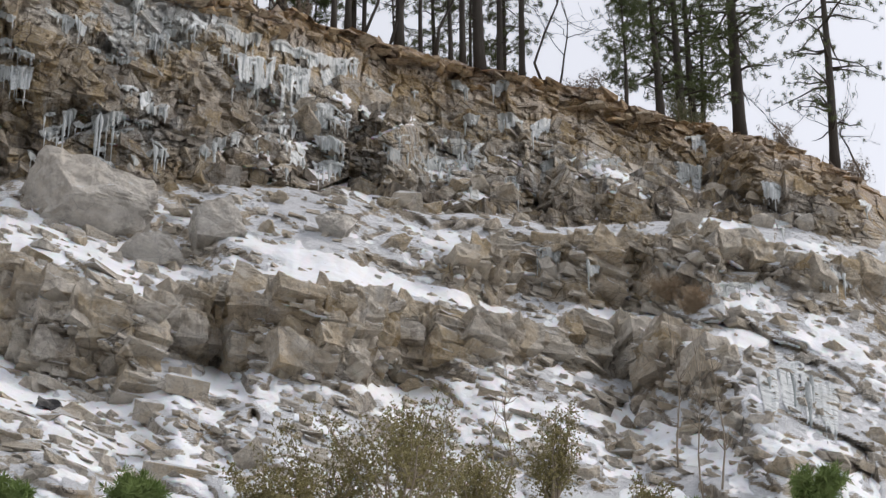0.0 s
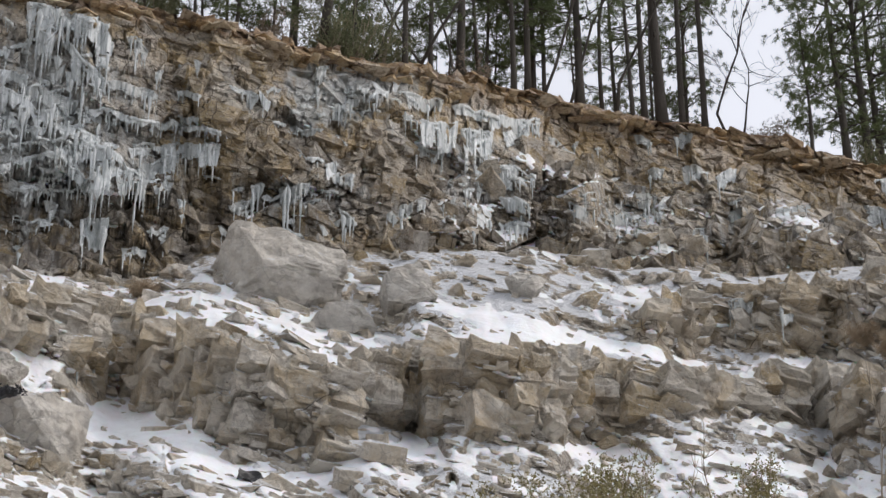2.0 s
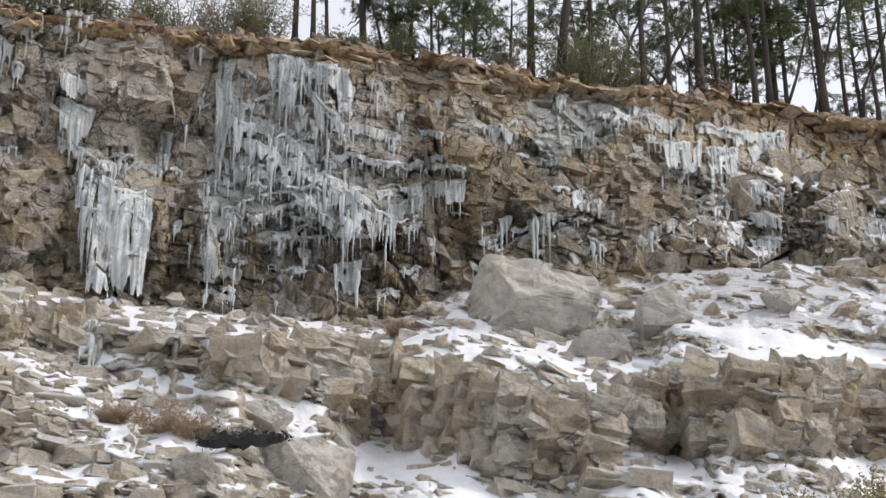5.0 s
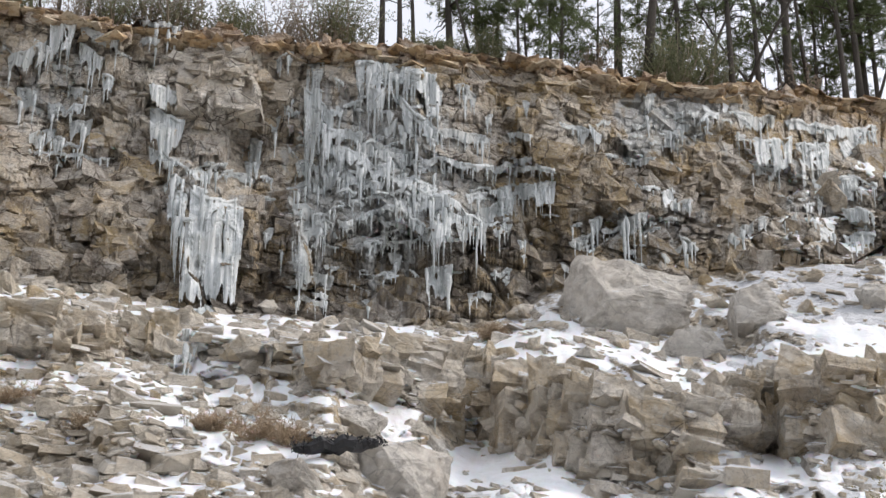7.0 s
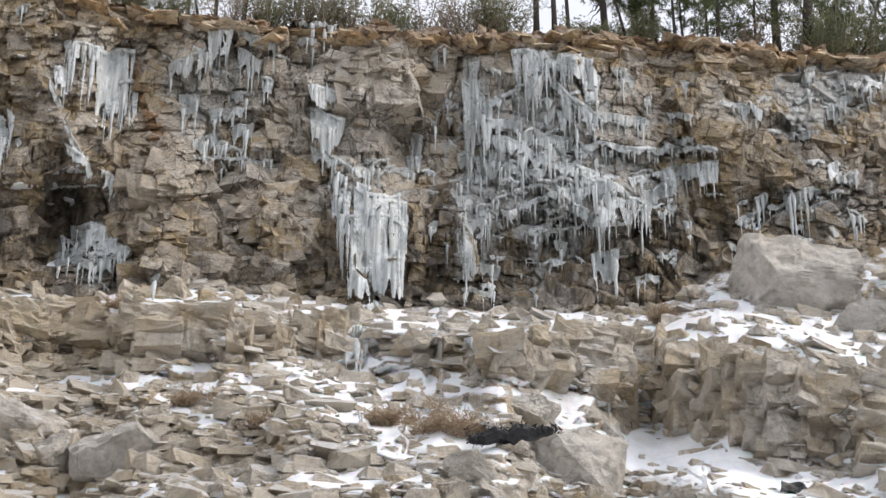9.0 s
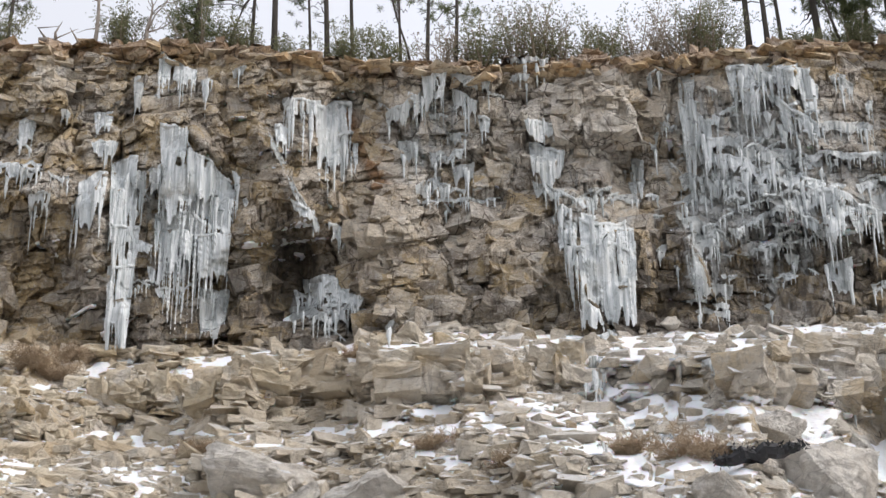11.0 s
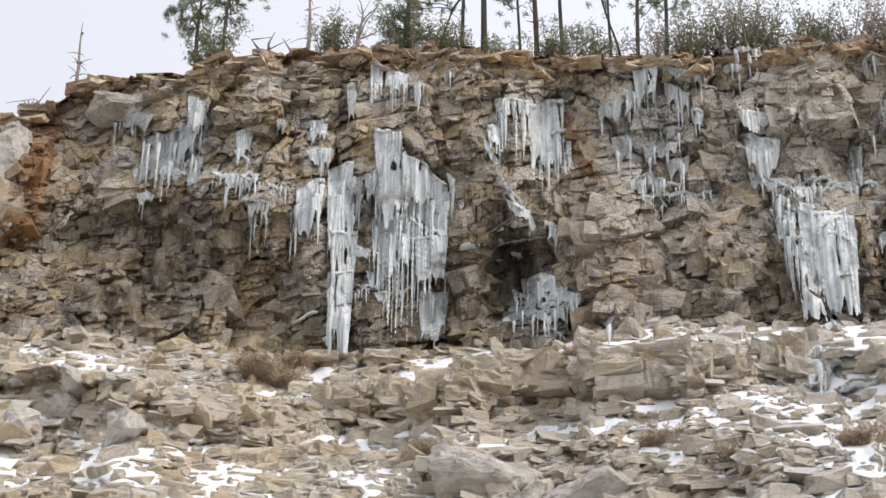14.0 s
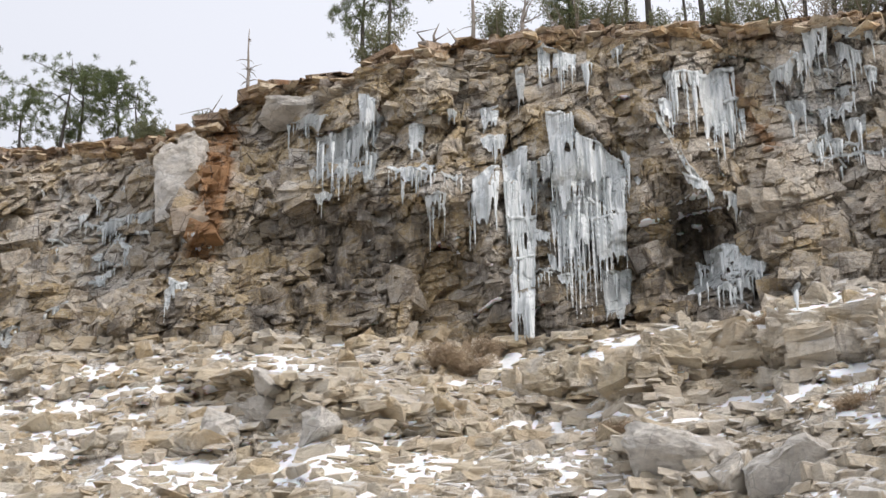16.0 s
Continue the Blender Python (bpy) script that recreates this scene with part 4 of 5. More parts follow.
FALLS_6 = [
    ("grey-white ice sheets draped over brown blocks", [(-2.67, 35.49, -1.43, 36.09, 1.05, 0.5, 0.8, 0.3), (-1.49, 36.53, -0.75, 36.56, 1.65, 0.5, 0.8, 0.2), (-0.57, 36.55, 0.69, 36.30, 0.90, 0.3, 0.6, 0.4),
      (-0.52, 36.10, 0.26, 35.75, 1.35, 0.4, 0.8, 0.2), (-2.27, 34.72, -1.72, 34.77, 1.35, 0.5, 0.8, 0.3), (-1.72, 33.65, -1.00, 33.76, 1.20, 0.4, 0.7, 0.3),
      (-1.31, 34.37, -1.04, 34.35, 0.90, 0.4, 0.7, 0.3), (-0.53, 34.02, 0.10, 34.13, 0.90, 0.5, 0.7, 0.4), (-1.76, 33.21, 0.89, 33.17, 0.37, 0.3, 0.5, 0.5),
      (-0.72, 34.93, -0.09, 34.88, 0.75, 0.4, 0.7, 0.3), (1.29, 36.84, 2.76, 36.86, 0.90, 0.2, 0.5, 0.5), (1.33, 36.40, 1.97, 36.41, 1.05, 0.2, 0.5, 0.5)]),
]
FALLS_7 = [
    ("stepped column of pale blue-white ice", [(1.83, 35.25, 2.71, 35.16, 0.82, 0.6, 0.9, 0.2), (1.94, 34.64, 2.97, 34.40, 1.20, 0.85, 1, 0.1), (1.99, 33.60, 2.91, 33.29, 0.60, 0.6, 0.8, 0.3)]),
    ("pair of thin icicles at the cliff foot", [(-21.72, 30.08, -21.57, 30.17, 1.65, 0.5, 0.8, 0.3), (-21.33, 31.60, -21.24, 31.54, 0.60, 0.3, 0.7, 0.3), (-21.05, 31.70, -20.99, 31.71, 0.52, 0.3, 0.7, 0.3)]),
]
FALLS_8 = [
    ("flat grey ice glazing a broken gully", [(-23.81, 31.69, -23.30, 31.80, 0.60, 0.5, 0.8, 0.4), (-23.57, 31.85, -22.05, 32.33, 0.45, 0.6, 0.8, 0.4), (-24.06, 30.78, -23.73, 30.88, 0.60, 0.4, 0.7, 0.4),
      (-26.51, 28.73, -25.87, 28.94, 0.75, 0.6, 0.7, 0.4), (-25.70, 32.42, -25.57, 32.36, 0.52, 0.3, 0.7, 0.2), (-26.88, 31.64, -26.63, 31.67, 0.45, 0.4, 0.7, 0.2),
      (-23.31, 32.76, -23.05, 32.78, 0.45, 0.3, 0.6, 0.3), (-25.57, 29.18, -24.62, 29.70, 0.45, 0.5, 0.6, 0.5)]),
]
FALLS_9 = [
    ("stepped ice stream above a broad frozen fall", [(2.66, 32.89, 3.11, 32.87, 2.99, 0.5, 0.9, 0.1), (2.88, 32.46, 3.23, 32.41, 2.24, 0.5, 1, 0.1), (3.35, 33.16, 3.97, 33.05, 0.90, 0.3, 0.7, 0.2),
      (2.48, 29.23, 4.32, 29.56, 0.60, 0.6, 0.9, 0.1), (2.69, 28.80, 4.01, 29.17, 0.75, 0.5, 0.9, 0.1), (3.23, 28.39, 3.89, 28.57, 1.05, 0.4, 0.9, 0.1)]),
    ("broad pale blue frozen waterfall in close vertical folds", [(3.40, 32.49, 5.00, 32.33, 2.84, 0.85, 1, 0.05), (3.48, 32.65, 3.84, 32.52, 2.69, 0.7, 1, 0), (3.20, 31.81, 5.03, 31.91, 2.24, 0.85, 1, 0.1),
      (3.49, 30.34, 4.26, 30.38, 0.75, 0.9, 1, 0.2)]),
]
FALLS_10 = [
    ("short ice drips round a dark hollow", [(5.15, 34.04, 5.46, 34.02, 1.05, 0.9, 1, 0.1), (5.01, 33.40, 5.46, 33.42, 0.60, 0.5, 0.7, 0.3), (4.33, 33.07, 5.31, 32.97, 0.45, 0.5, 0.7, 0.4),
      (5.76, 34.41, 6.02, 34.57, 1.05, 0.3, 0.6, 0.3), (6.17, 35.09, 6.44, 35.13, 0.67, 0.3, 0.7, 0.3)]),
]
FALLS_11 = [
    ("top of a huge frozen waterfall with rounded white lips", [(6.85, 36.09, 7.31, 36.10, 4.49, 0.6, 0.7, 0.3), (6.79, 35.42, 7.69, 34.78, 2.09, 0.5, 0.8, 0.2), (8.41, 36.18, 10.99, 35.94, 0.90, 0.5, 1, 0.1),
      (8.50, 36.09, 9.52, 36.20, 1.65, 0.3, 0.8, 0.2), (9.33, 36.15, 10.63, 36.02, 1.20, 0.35, 0.9, 0.1), (10.63, 35.91, 11.09, 35.65, 1.20, 0.7, 1, 0),
      (10.72, 35.57, 11.18, 35.50, 2.24, 0.3, 0.9, 0.1), (8.52, 35.50, 9.35, 35.41, 1.80, 0.3, 0.7, 0.3), (9.62, 35.41, 11.18, 34.38, 0.90, 0.3, 0.9, 0.1),
      (10.00, 34.78, 10.45, 34.68, 2.24, 0.3, 0.8, 0.1)]),
]
FALLS_12 = [
    ("middle steps of a huge frozen waterfall with slanting lips", [(7.92, 34.33, 8.65, 34.20, 0.90, 0.3, 0.6, 0.3), (8.56, 34.13, 10.10, 33.85, 1.35, 0.3, 0.7, 0.3), (9.38, 33.77, 10.28, 33.78, 0.90, 0.3, 0.5, 0.4),
      (11.18, 34.45, 12.71, 34.15, 0.90, 0.3, 0.7, 0.3), (7.49, 34.02, 8.76, 33.71, 0.90, 0.4, 0.9, 0.1), (8.67, 33.71, 11.00, 32.89, 1.35, 0.3, 1, 0.05),
      (10.46, 33.68, 14.76, 33.36, 0.60, 0.3, 0.8, 0.2), (10.11, 32.78, 11.36, 32.66, 0.75, 0.5, 0.9, 0.1), (11.18, 32.69, 12.50, 31.98, 0.60, 0.3, 1, 0.1),
      (8.71, 32.19, 11.18, 32.78, 0.60, 0.3, 0.9, 0.1), (7.60, 33.36, 9.04, 32.94, 0.90, 0.3, 0.7, 0.3)]),
]
FALLS_13 = [
    ("lower icicles of a huge frozen waterfall over dark wet rock", [(10.92, 32.36, 11.54, 32.36, 2.39, 0.35, 0.9, 0.1), (11.71, 31.91, 12.59, 31.91, 1.50, 0.3, 0.6, 0.3), (12.07, 32.14, 13.49, 32.72, 1.35, 0.4, 0.6, 0.5),
      (7.98, 32.77, 8.51, 32.78, 0.75, 0.3, 0.8, 0.2), (9.25, 31.42, 11.01, 31.54, 0.45, 0.2, 0.6, 0.2), (8.56, 31.32, 9.78, 31.43, 0.45, 0.2, 0.6, 0.3),
      (9.61, 31.08, 9.96, 31.08, 1.20, 0.3, 0.7, 0.2), (9.42, 31.90, 10.83, 31.91, 0.60, 0.3, 0.6, 0.3), (10.75, 30.75, 11.53, 30.84, 1.65, 0.5, 0.9, 0.2),
      (10.66, 31.61, 11.18, 31.61, 0.90, 0.3, 0.7, 0.2)]),
]
FALLS_14 = [
    ("thin ice lacework down the edge of a great fall", [(6.38, 32.79, 7.97, 33.22, 0.90, 0.4, 0.6, 0.4), (6.58, 32.35, 7.65, 32.16, 1.05, 0.4, 0.6, 0.4), (6.70, 31.83, 7.66, 31.86, 1.20, 0.5, 0.6, 0.4),
      (6.63, 31.38, 7.16, 31.25, 1.50, 0.6, 0.6, 0.4), (6.75, 30.64, 7.89, 30.52, 0.90, 0.4, 0.6, 0.4), (6.79, 29.89, 7.74, 29.85, 0.60, 0.3, 0.6, 0.3),
      (7.30, 30.06, 7.73, 30.07, 0.75, 0.3, 0.7, 0.2)]),
]
FALLS_15 = [
    ("small icicles hanging from the blocks below the rim", [(11.64, 35.65, 12.10, 35.49, 1.05, 0.2, 0.6, 0.4), (11.88, 35.50, 12.28, 35.34, 1.35, 0.3, 0.7, 0.3), (12.63, 34.82, 12.82, 34.82, 0.75, 0.3, 0.6, 0.4),
      (13.83, 35.17, 14.01, 35.17, 1.20, 0.3, 0.6, 0.4), (13.28, 35.03, 13.40, 35.03, 0.75, 0.3, 0.6, 0.4), (13.35, 34.36, 14.07, 34.30, 0.45, 0.4, 0.7, 0.3),
      (13.42, 33.66, 14.05, 33.71, 0.45, 0.4, 0.7, 0.3), (14.99, 34.58, 15.88, 34.40, 0.45, 0.3, 0.6, 0.4), (15.61, 34.41, 15.92, 34.39, 0.90, 0.3, 0.6, 0.4)]),
]
FALLS_16 = [
    ("tapering cluster of white icicles under a ledge", [(12.96, 32.87, 14.57, 33.04, 0.90, 0.4, 0.7, 0.3), (14.12, 32.90, 14.78, 32.94, 1.35, 0.35, 0.9, 0.1), (12.75, 30.68, 13.36, 30.73, 0.45, 0.4, 0.7, 0.3),
      (13.13, 30.52, 13.30, 30.52, 0.67, 0.3, 0.8, 0.3), (12.86, 31.90, 13.38, 31.90, 0.90, 0.3, 0.6, 0.4), (12.05, 30.09, 12.74, 30.11, 0.60, 0.4, 0.5, 0.6)]),
    ("sparse small icicles on a frosted rock slab", [(18.38, 34.17, 19.10, 34.28, 0.60, 0.4, 0.6, 0.3), (18.68, 34.60, 19.49, 34.65, 0.52, 0.3, 0.5, 0.3), (17.70, 34.66, 18.15, 34.70, 0.52, 0.4, 0.7, 0.3), (16.91, 33.50, 17.98, 33.60, 0.37, 0.4, 0.6, 0.4), (16.16, 34.58, 16.61, 34.60, 0.45, 0.3, 0.6, 0.4)]),
]
FALLS_17 = [
    ("low ice cascade rounded over blocks in three steps", [(21.06, 34.28, 21.78, 34.37, 0.75, 0.4, 0.8, 0.3), (21.10, 33.79, 22.24, 33.78, 0.90, 0.8, 1, 0.15), (22.13, 34.27, 23.67, 33.94, 0.45, 0.6, 1, 0.1),
      (22.41, 33.68, 23.35, 33.53, 1.12, 0.6, 1, 0), (20.94, 33.15, 21.81, 33.08, 1.05, 0.3, 0.8, 0.3), (23.31, 33.89, 24.84, 33.84, 0.60, 0.6, 0.9, 0.1),
      (23.39, 32.52, 24.00, 32.58, 0.90, 0.6, 0.9, 0.1), (23.57, 31.88, 24.52, 31.59, 0.60, 0.6, 1, 0.1), (23.56, 31.14, 24.45, 31.11, 0.90, 0.3, 0.9, 0.2)]),
]
FALLS_18 = [
    ("clear grey icicles hanging in front of dark rock", [(15.85, 31.95, 16.20, 32.00, 1.65, 0.25, 0.8, 0.2), (15.23, 31.82, 15.58, 31.87, 0.60, 0.3, 0.6, 0.4), (16.73, 31.98, 17.61, 32.08, 1.65, 0.25, 0.7, 0.5),
      (18.50, 32.27, 19.03, 32.39, 0.90, 0.4, 0.7, 0.4), (18.41, 31.09, 19.02, 31.20, 0.90, 0.3, 0.6, 0.4), (20.08, 31.43, 21.32, 31.78, 0.90, 0.4, 0.5, 0.5)]),
]
FALLS_19 = [
    ("scattered small ice drapes among golden blocks", [(23.60, 32.53, 24.13, 32.61, 0.90, 0.6, 0.9, 0.1), (24.49, 32.33, 24.67, 32.33, 0.90, 0.2, 0.8, 0.2), (25.01, 32.56, 25.10, 32.56, 1.05, 0.2, 0.7, 0.2),
      (23.74, 33.55, 24.90, 33.78, 0.75, 0.5, 0.8, 0.2), (25.89, 33.14, 26.07, 33.14, 0.52, 0.3, 0.7, 0.3), (26.61, 32.94, 26.78, 33.00, 0.60, 0.3, 0.7, 0.3),
      (25.18, 33.28, 25.89, 32.95, 0.45, 0.6, 0.8, 0.3), (25.73, 31.60, 27.49, 31.16, 0.60, 0.6, 0.8, 0.4), (27.85, 33.32, 28.39, 33.17, 0.60, 0.4, 0.6, 0.5),
      (29.10, 33.19, 29.63, 33.18, 0.90, 0.4, 0.5, 0.5)]),
]
FALLS_20 = [
    ("small white ice drips on the golden rock band", [(35.08, 31.47, 35.70, 31.52, 0.82, 0.4, 0.8, 0.1), (34.69, 30.84, 35.46, 30.79, 1.05, 0.6, 0.8, 0.4), (37.29, 30.21, 37.78, 30.05, 0.90, 0.6, 0.9, 0.2),
      (39.92, 29.59, 40.38, 29.30, 0.90, 0.3, 0.9, 0.1)]),
    ("icicles along a dark ledge low on the slope", [(30.38, 28.77, 31.06, 28.70, 1.05, 0.3, 0.6, 0.3), (31.89, 28.43, 32.23, 28.30, 1.05, 0.3, 0.7, 0.2), (32.56, 28.26, 33.06, 28.12, 0.90, 0.4, 0.8, 0.2),
      (38.44, 28.34, 39.68, 27.64, 0.90, 0.6, 0.9, 0.1), (38.70, 27.69, 39.74, 27.48, 0.60, 0.3, 0.9, 0.1), (35.38, 27.73, 36.70, 27.58, 0.60, 0.6, 0.6, 0.3),
      (20.62, 26.88, 21.04, 26.75, 1.05, 0.3, 0.8, 0.3)]),
]
FALLS_21 = [
    ("ice draped over a rounded boulder in snow", [(36.73, 25.16, 37.97, 25.44, 1.50, 0.8, 0.9, 0.2), (37.64, 25.39, 38.87, 24.78, 1.65, 0.7, 0.9, 0.2)]),
    ("low grey ice fringe on the rubble slope", [(6.76, 28.67, 8.29, 28.62, 0.60, 0.5, 0.7, 0.4), (3.54, 26.59, 5.85, 26.76, 0.45, 0.3, 0.7, 0.3), (10.85, 27.43, 12.53, 27.57, 0.90, 0.4, 0.6, 0.4)]),
]
FALLS = FALLS_1 + FALLS_2 + FALLS_3 + FALLS_4 + FALLS_5 + FALLS_6 + FALLS_7 + FALLS_8 + FALLS_9 + FALLS_10 + FALLS_11 + FALLS_12 + FALLS_13 + FALLS_14 + FALLS_15 + FALLS_16 + FALLS_17 + FALLS_18 + FALLS_19 + FALLS_20 + FALLS_21


def drape(a0, e0, a1, e1, drop, sheet, close, seed):
    """One curtain of ice: a rounded lip, a pleated sheet below it and a fringe of icicles, laid over the rock or hanging free of it."""
    r = np.random.default_rng(seed)
    slope = (e1 - e0) / max(a1 - a0, .05)
    fa = np.arange(a0 - .06, a1 + .06, .017)
    fe = np.arange(min(e0, e1) - drop - .05, max(e0, e1) + .1, .03)
    A, E = np.meshgrid(fa, fe)
    u = np.clip((A - a0) / max(a1 - a0, .05), 0, 1)
    sag = min(.32, drop * .6) * (fbm(A[0] * 2.4, A[0] * 0 + seed, 94, 2) - .5)
    below = e0 + slope * (A - a0) + sag[None] + .03 * np.sin(u * math.pi) - E
    ends = np.clip(np.minimum(A - a0 + .06, a1 + .06 - A) / .12, 0, 1) ** .5
    # the closed sheet, with a ragged lower edge and folds
    ragged = .45 + 1.1 * fbm(A[0] * 5.0, A[0] * 0 + seed, 95, 3)
    reach = np.minimum(sheet * drop * ragged, drop)[None] * ends ** 1.5
    fold = fbm(A * 9 + .12 * np.sin(E * 7 + seed), E * .45, 96, 3)
    body = np.where((below > 0) & (below < reach), .02 + .16 * (fold - .3) * (.5 + close * .5), -.2)
    hole = fbm(A * 3.5, E * 1.3 + seed, 92, 3) + .25 * fold
    body = np.where(hole < .34 + .12 * (1 - close), -.2, body)
    body = np.where((body < .012) & (fold < .56 - .36 * close), -.2, np.maximum(body, np.where(body > -.1, .008, -.2)))
    # the icicles, in bunches
    many = int(max(2, (a1 - a0 + .08) / .055 * close * (1.2 - .5 * sheet)))
    at = np.sort(r.uniform(a0 - .02, a1 + .02, many))
    bunch = fbm(at * 3.2, at * 0 + seed * 1.7, 97, 2)
    long = drop * np.clip((.1 + 1.7 * np.clip(bunch - .25, 0, 1)) * r.uniform(.25, 1.45, many), .1, 1.05)
    wide = r.choice((.013, .017, .022, .028, .04), many) * (.75 + .35 * close) * np.clip(.6 + .4 * long, .5, 1.2)
    from_lip = np.where(r.random(many) < .55, r.normal(0, .03, many), r.uniform(0, 1, many) * sheet * drop)
    for c, l, w, f in zip(at, long, wide, from_lip):
        lo, hi = np.searchsorted(fa, (c - .09, c + .09))
        if hi - lo < 2:
            continue
        s = (below[:, lo:hi] - f) / l
        taper = np.clip(1 - s, 0, 1) ** .55 * (1 + .22 * np.sin(s * l * 38 + c * 50))
        x = (A[:, lo:hi] - c - .012 * np.sin(s * 4 + c * 9)) / np.maximum(w * taper, 1e-4)
        tube_y = np.where((s > 0) & (s < 1) & (abs(x) < 1), 1.0 * w * taper * np.sqrt(np.clip(1 - x * x, 0, 1)) * (1 + 0.6 * close) + .012, -.2)
        body[:, lo:hi] = np.maximum(body[:, lo:hi], tube_y)
    # the rounded lip, thicker and thinner along its length
    roll = .06 * (.4 + 1.3 * fbm(A * 3, A * 0 + seed, 99, 2)) * close
    lip = np.where(abs(below - roll * .6) < roll, 1.5 * np.sqrt(np.clip(roll ** 2 - (below - roll * .6) ** 2, 0, None)) * ends, -.2)
    lip = np.where(lip > .015, lip, -.2)
    thick = np.maximum(body, lip)
    ci = np.clip(np.searchsorted(az, fa), 1, len(az) - 1)
    rock = np.stack([np.interp(fe, rise[:, c], iced[:, c]) for c in ci], 1)
    rock = blur(rock, 1, 2)
    top_down = np.where(below < 0, 99, rock)
    hang = np.minimum.accumulate(top_down[::-1], axis=0)[::-1]
    hang = np.maximum(np.minimum(hang, rock), rock - .5)
    y = blur(hang, 1, 1) - thick * 1.1 - .06
    ok = thick > 0
    ok = ok[:-1, :-1] & ok[1:, 1:] & ok[1:, :-1] & ok[:-1, 1:]
    return metres(A, E, y), ok


# small lacework where water seeps over the rock, shared out among the nearest falls
lace = np.random.default_rng(29)
middles = np.array([[np.mean([c[0] + c[2] for c in cs]) / 2, np.mean([c[1] - c[4] / 2 for c in cs])] for _, cs in FALLS])
extra = [[] for _ in FALLS]
while sum(len(x) for x in extra) < 330:
    a, e = lace.uniform(-26, 40), lace.uniform(25, 36.5)
    c = int(np.searchsorted(az, a))
    q = int(np.searchsorted(rise[:, c], e))
    if q >= rise.shape[0] - 8 or lace.random() > film[q, c] ** 1.5 * 1.4 * (1 if is_face[q, c] else .25):
        continue
    wide, drop, tilt = lace.uniform(.12, .6), lace.choice((.15, .25, .35, .5, .8)), lace.normal(-.1, .35)
    near = int(np.argmin(np.hypot(middles[:, 0] - a, middles[:, 1] - e)))
    extra[near].append((a, e, a + wide, e + tilt * wide, drop, lace.uniform(.15, .6), lace.uniform(.5, .95), lace.uniform(0, .6)))

made = 0
for (label, curtains), more in zip(FALLS, extra):
    curtains = curtains + more
    ends = np.array(curtains)
    at_a, at_e = float(ends[:, (0, 2)].mean()), float((ends[:, 1] - ends[:, 4] * .5).min())
    fall = thing("ice_fall", label, "ice", "ice falls on the cliff", at=on_rock(at_a, at_e, .2))
    inv = Matrix.Translation(-fall.location)
    for a0, e0, a1, e1, drop, sheet, close, clear in curtains:
        made += 1
        if a1 < a0:
            a0, e0, a1, e1 = a1, e1, a0, e0
        points, ok = drape(a0, e0, a1, e1, drop, sheet, close, made)
        if ok.sum() > 12:
            mesh = mesh_of("ice_curtain", points - np.array(fall.location), grid_faces(*points.shape[:2], ok), M_CLEAR if clear > .25 else M_ICE, smooth_shade=True)
            tagged(part("ice_curtain", mesh, fall), kind="stuff")
        for k in range(int(close * (1.15 - sheet) * (a1 - a0 + .1) * 7)):
            t = drip.random()
            a, e = a0 + (a1 - a0) * t, e0 + (e1 - e0) * t - drip.random() * .3 * drop
            long = max(.12, min(drip.uniform(.3, 1.0) * drop, 1.6)) * .85
            c = int(np.searchsorted(az, a))
            rows_in = np.where((rise[:, c] < e) & (rise[:, c] > e - long * .9))[0]
            if len(rows_in) == 0:
                continue
            p = Vector(metres(np.array(a), np.array(e), np.array(np.percentile(depth[rows_in, c], 20) - .1)))
            w = drip.uniform(.05, .12) * (.5 + .5 * min(1, long))
            ob = part("icicle", ICICLES[k % len(ICICLES)], fall)
            ob.matrix_basis = inv @ Matrix.LocRotScale(p, Euler((0, 0, drip.uniform(0, 6.28))), (w, w, long))


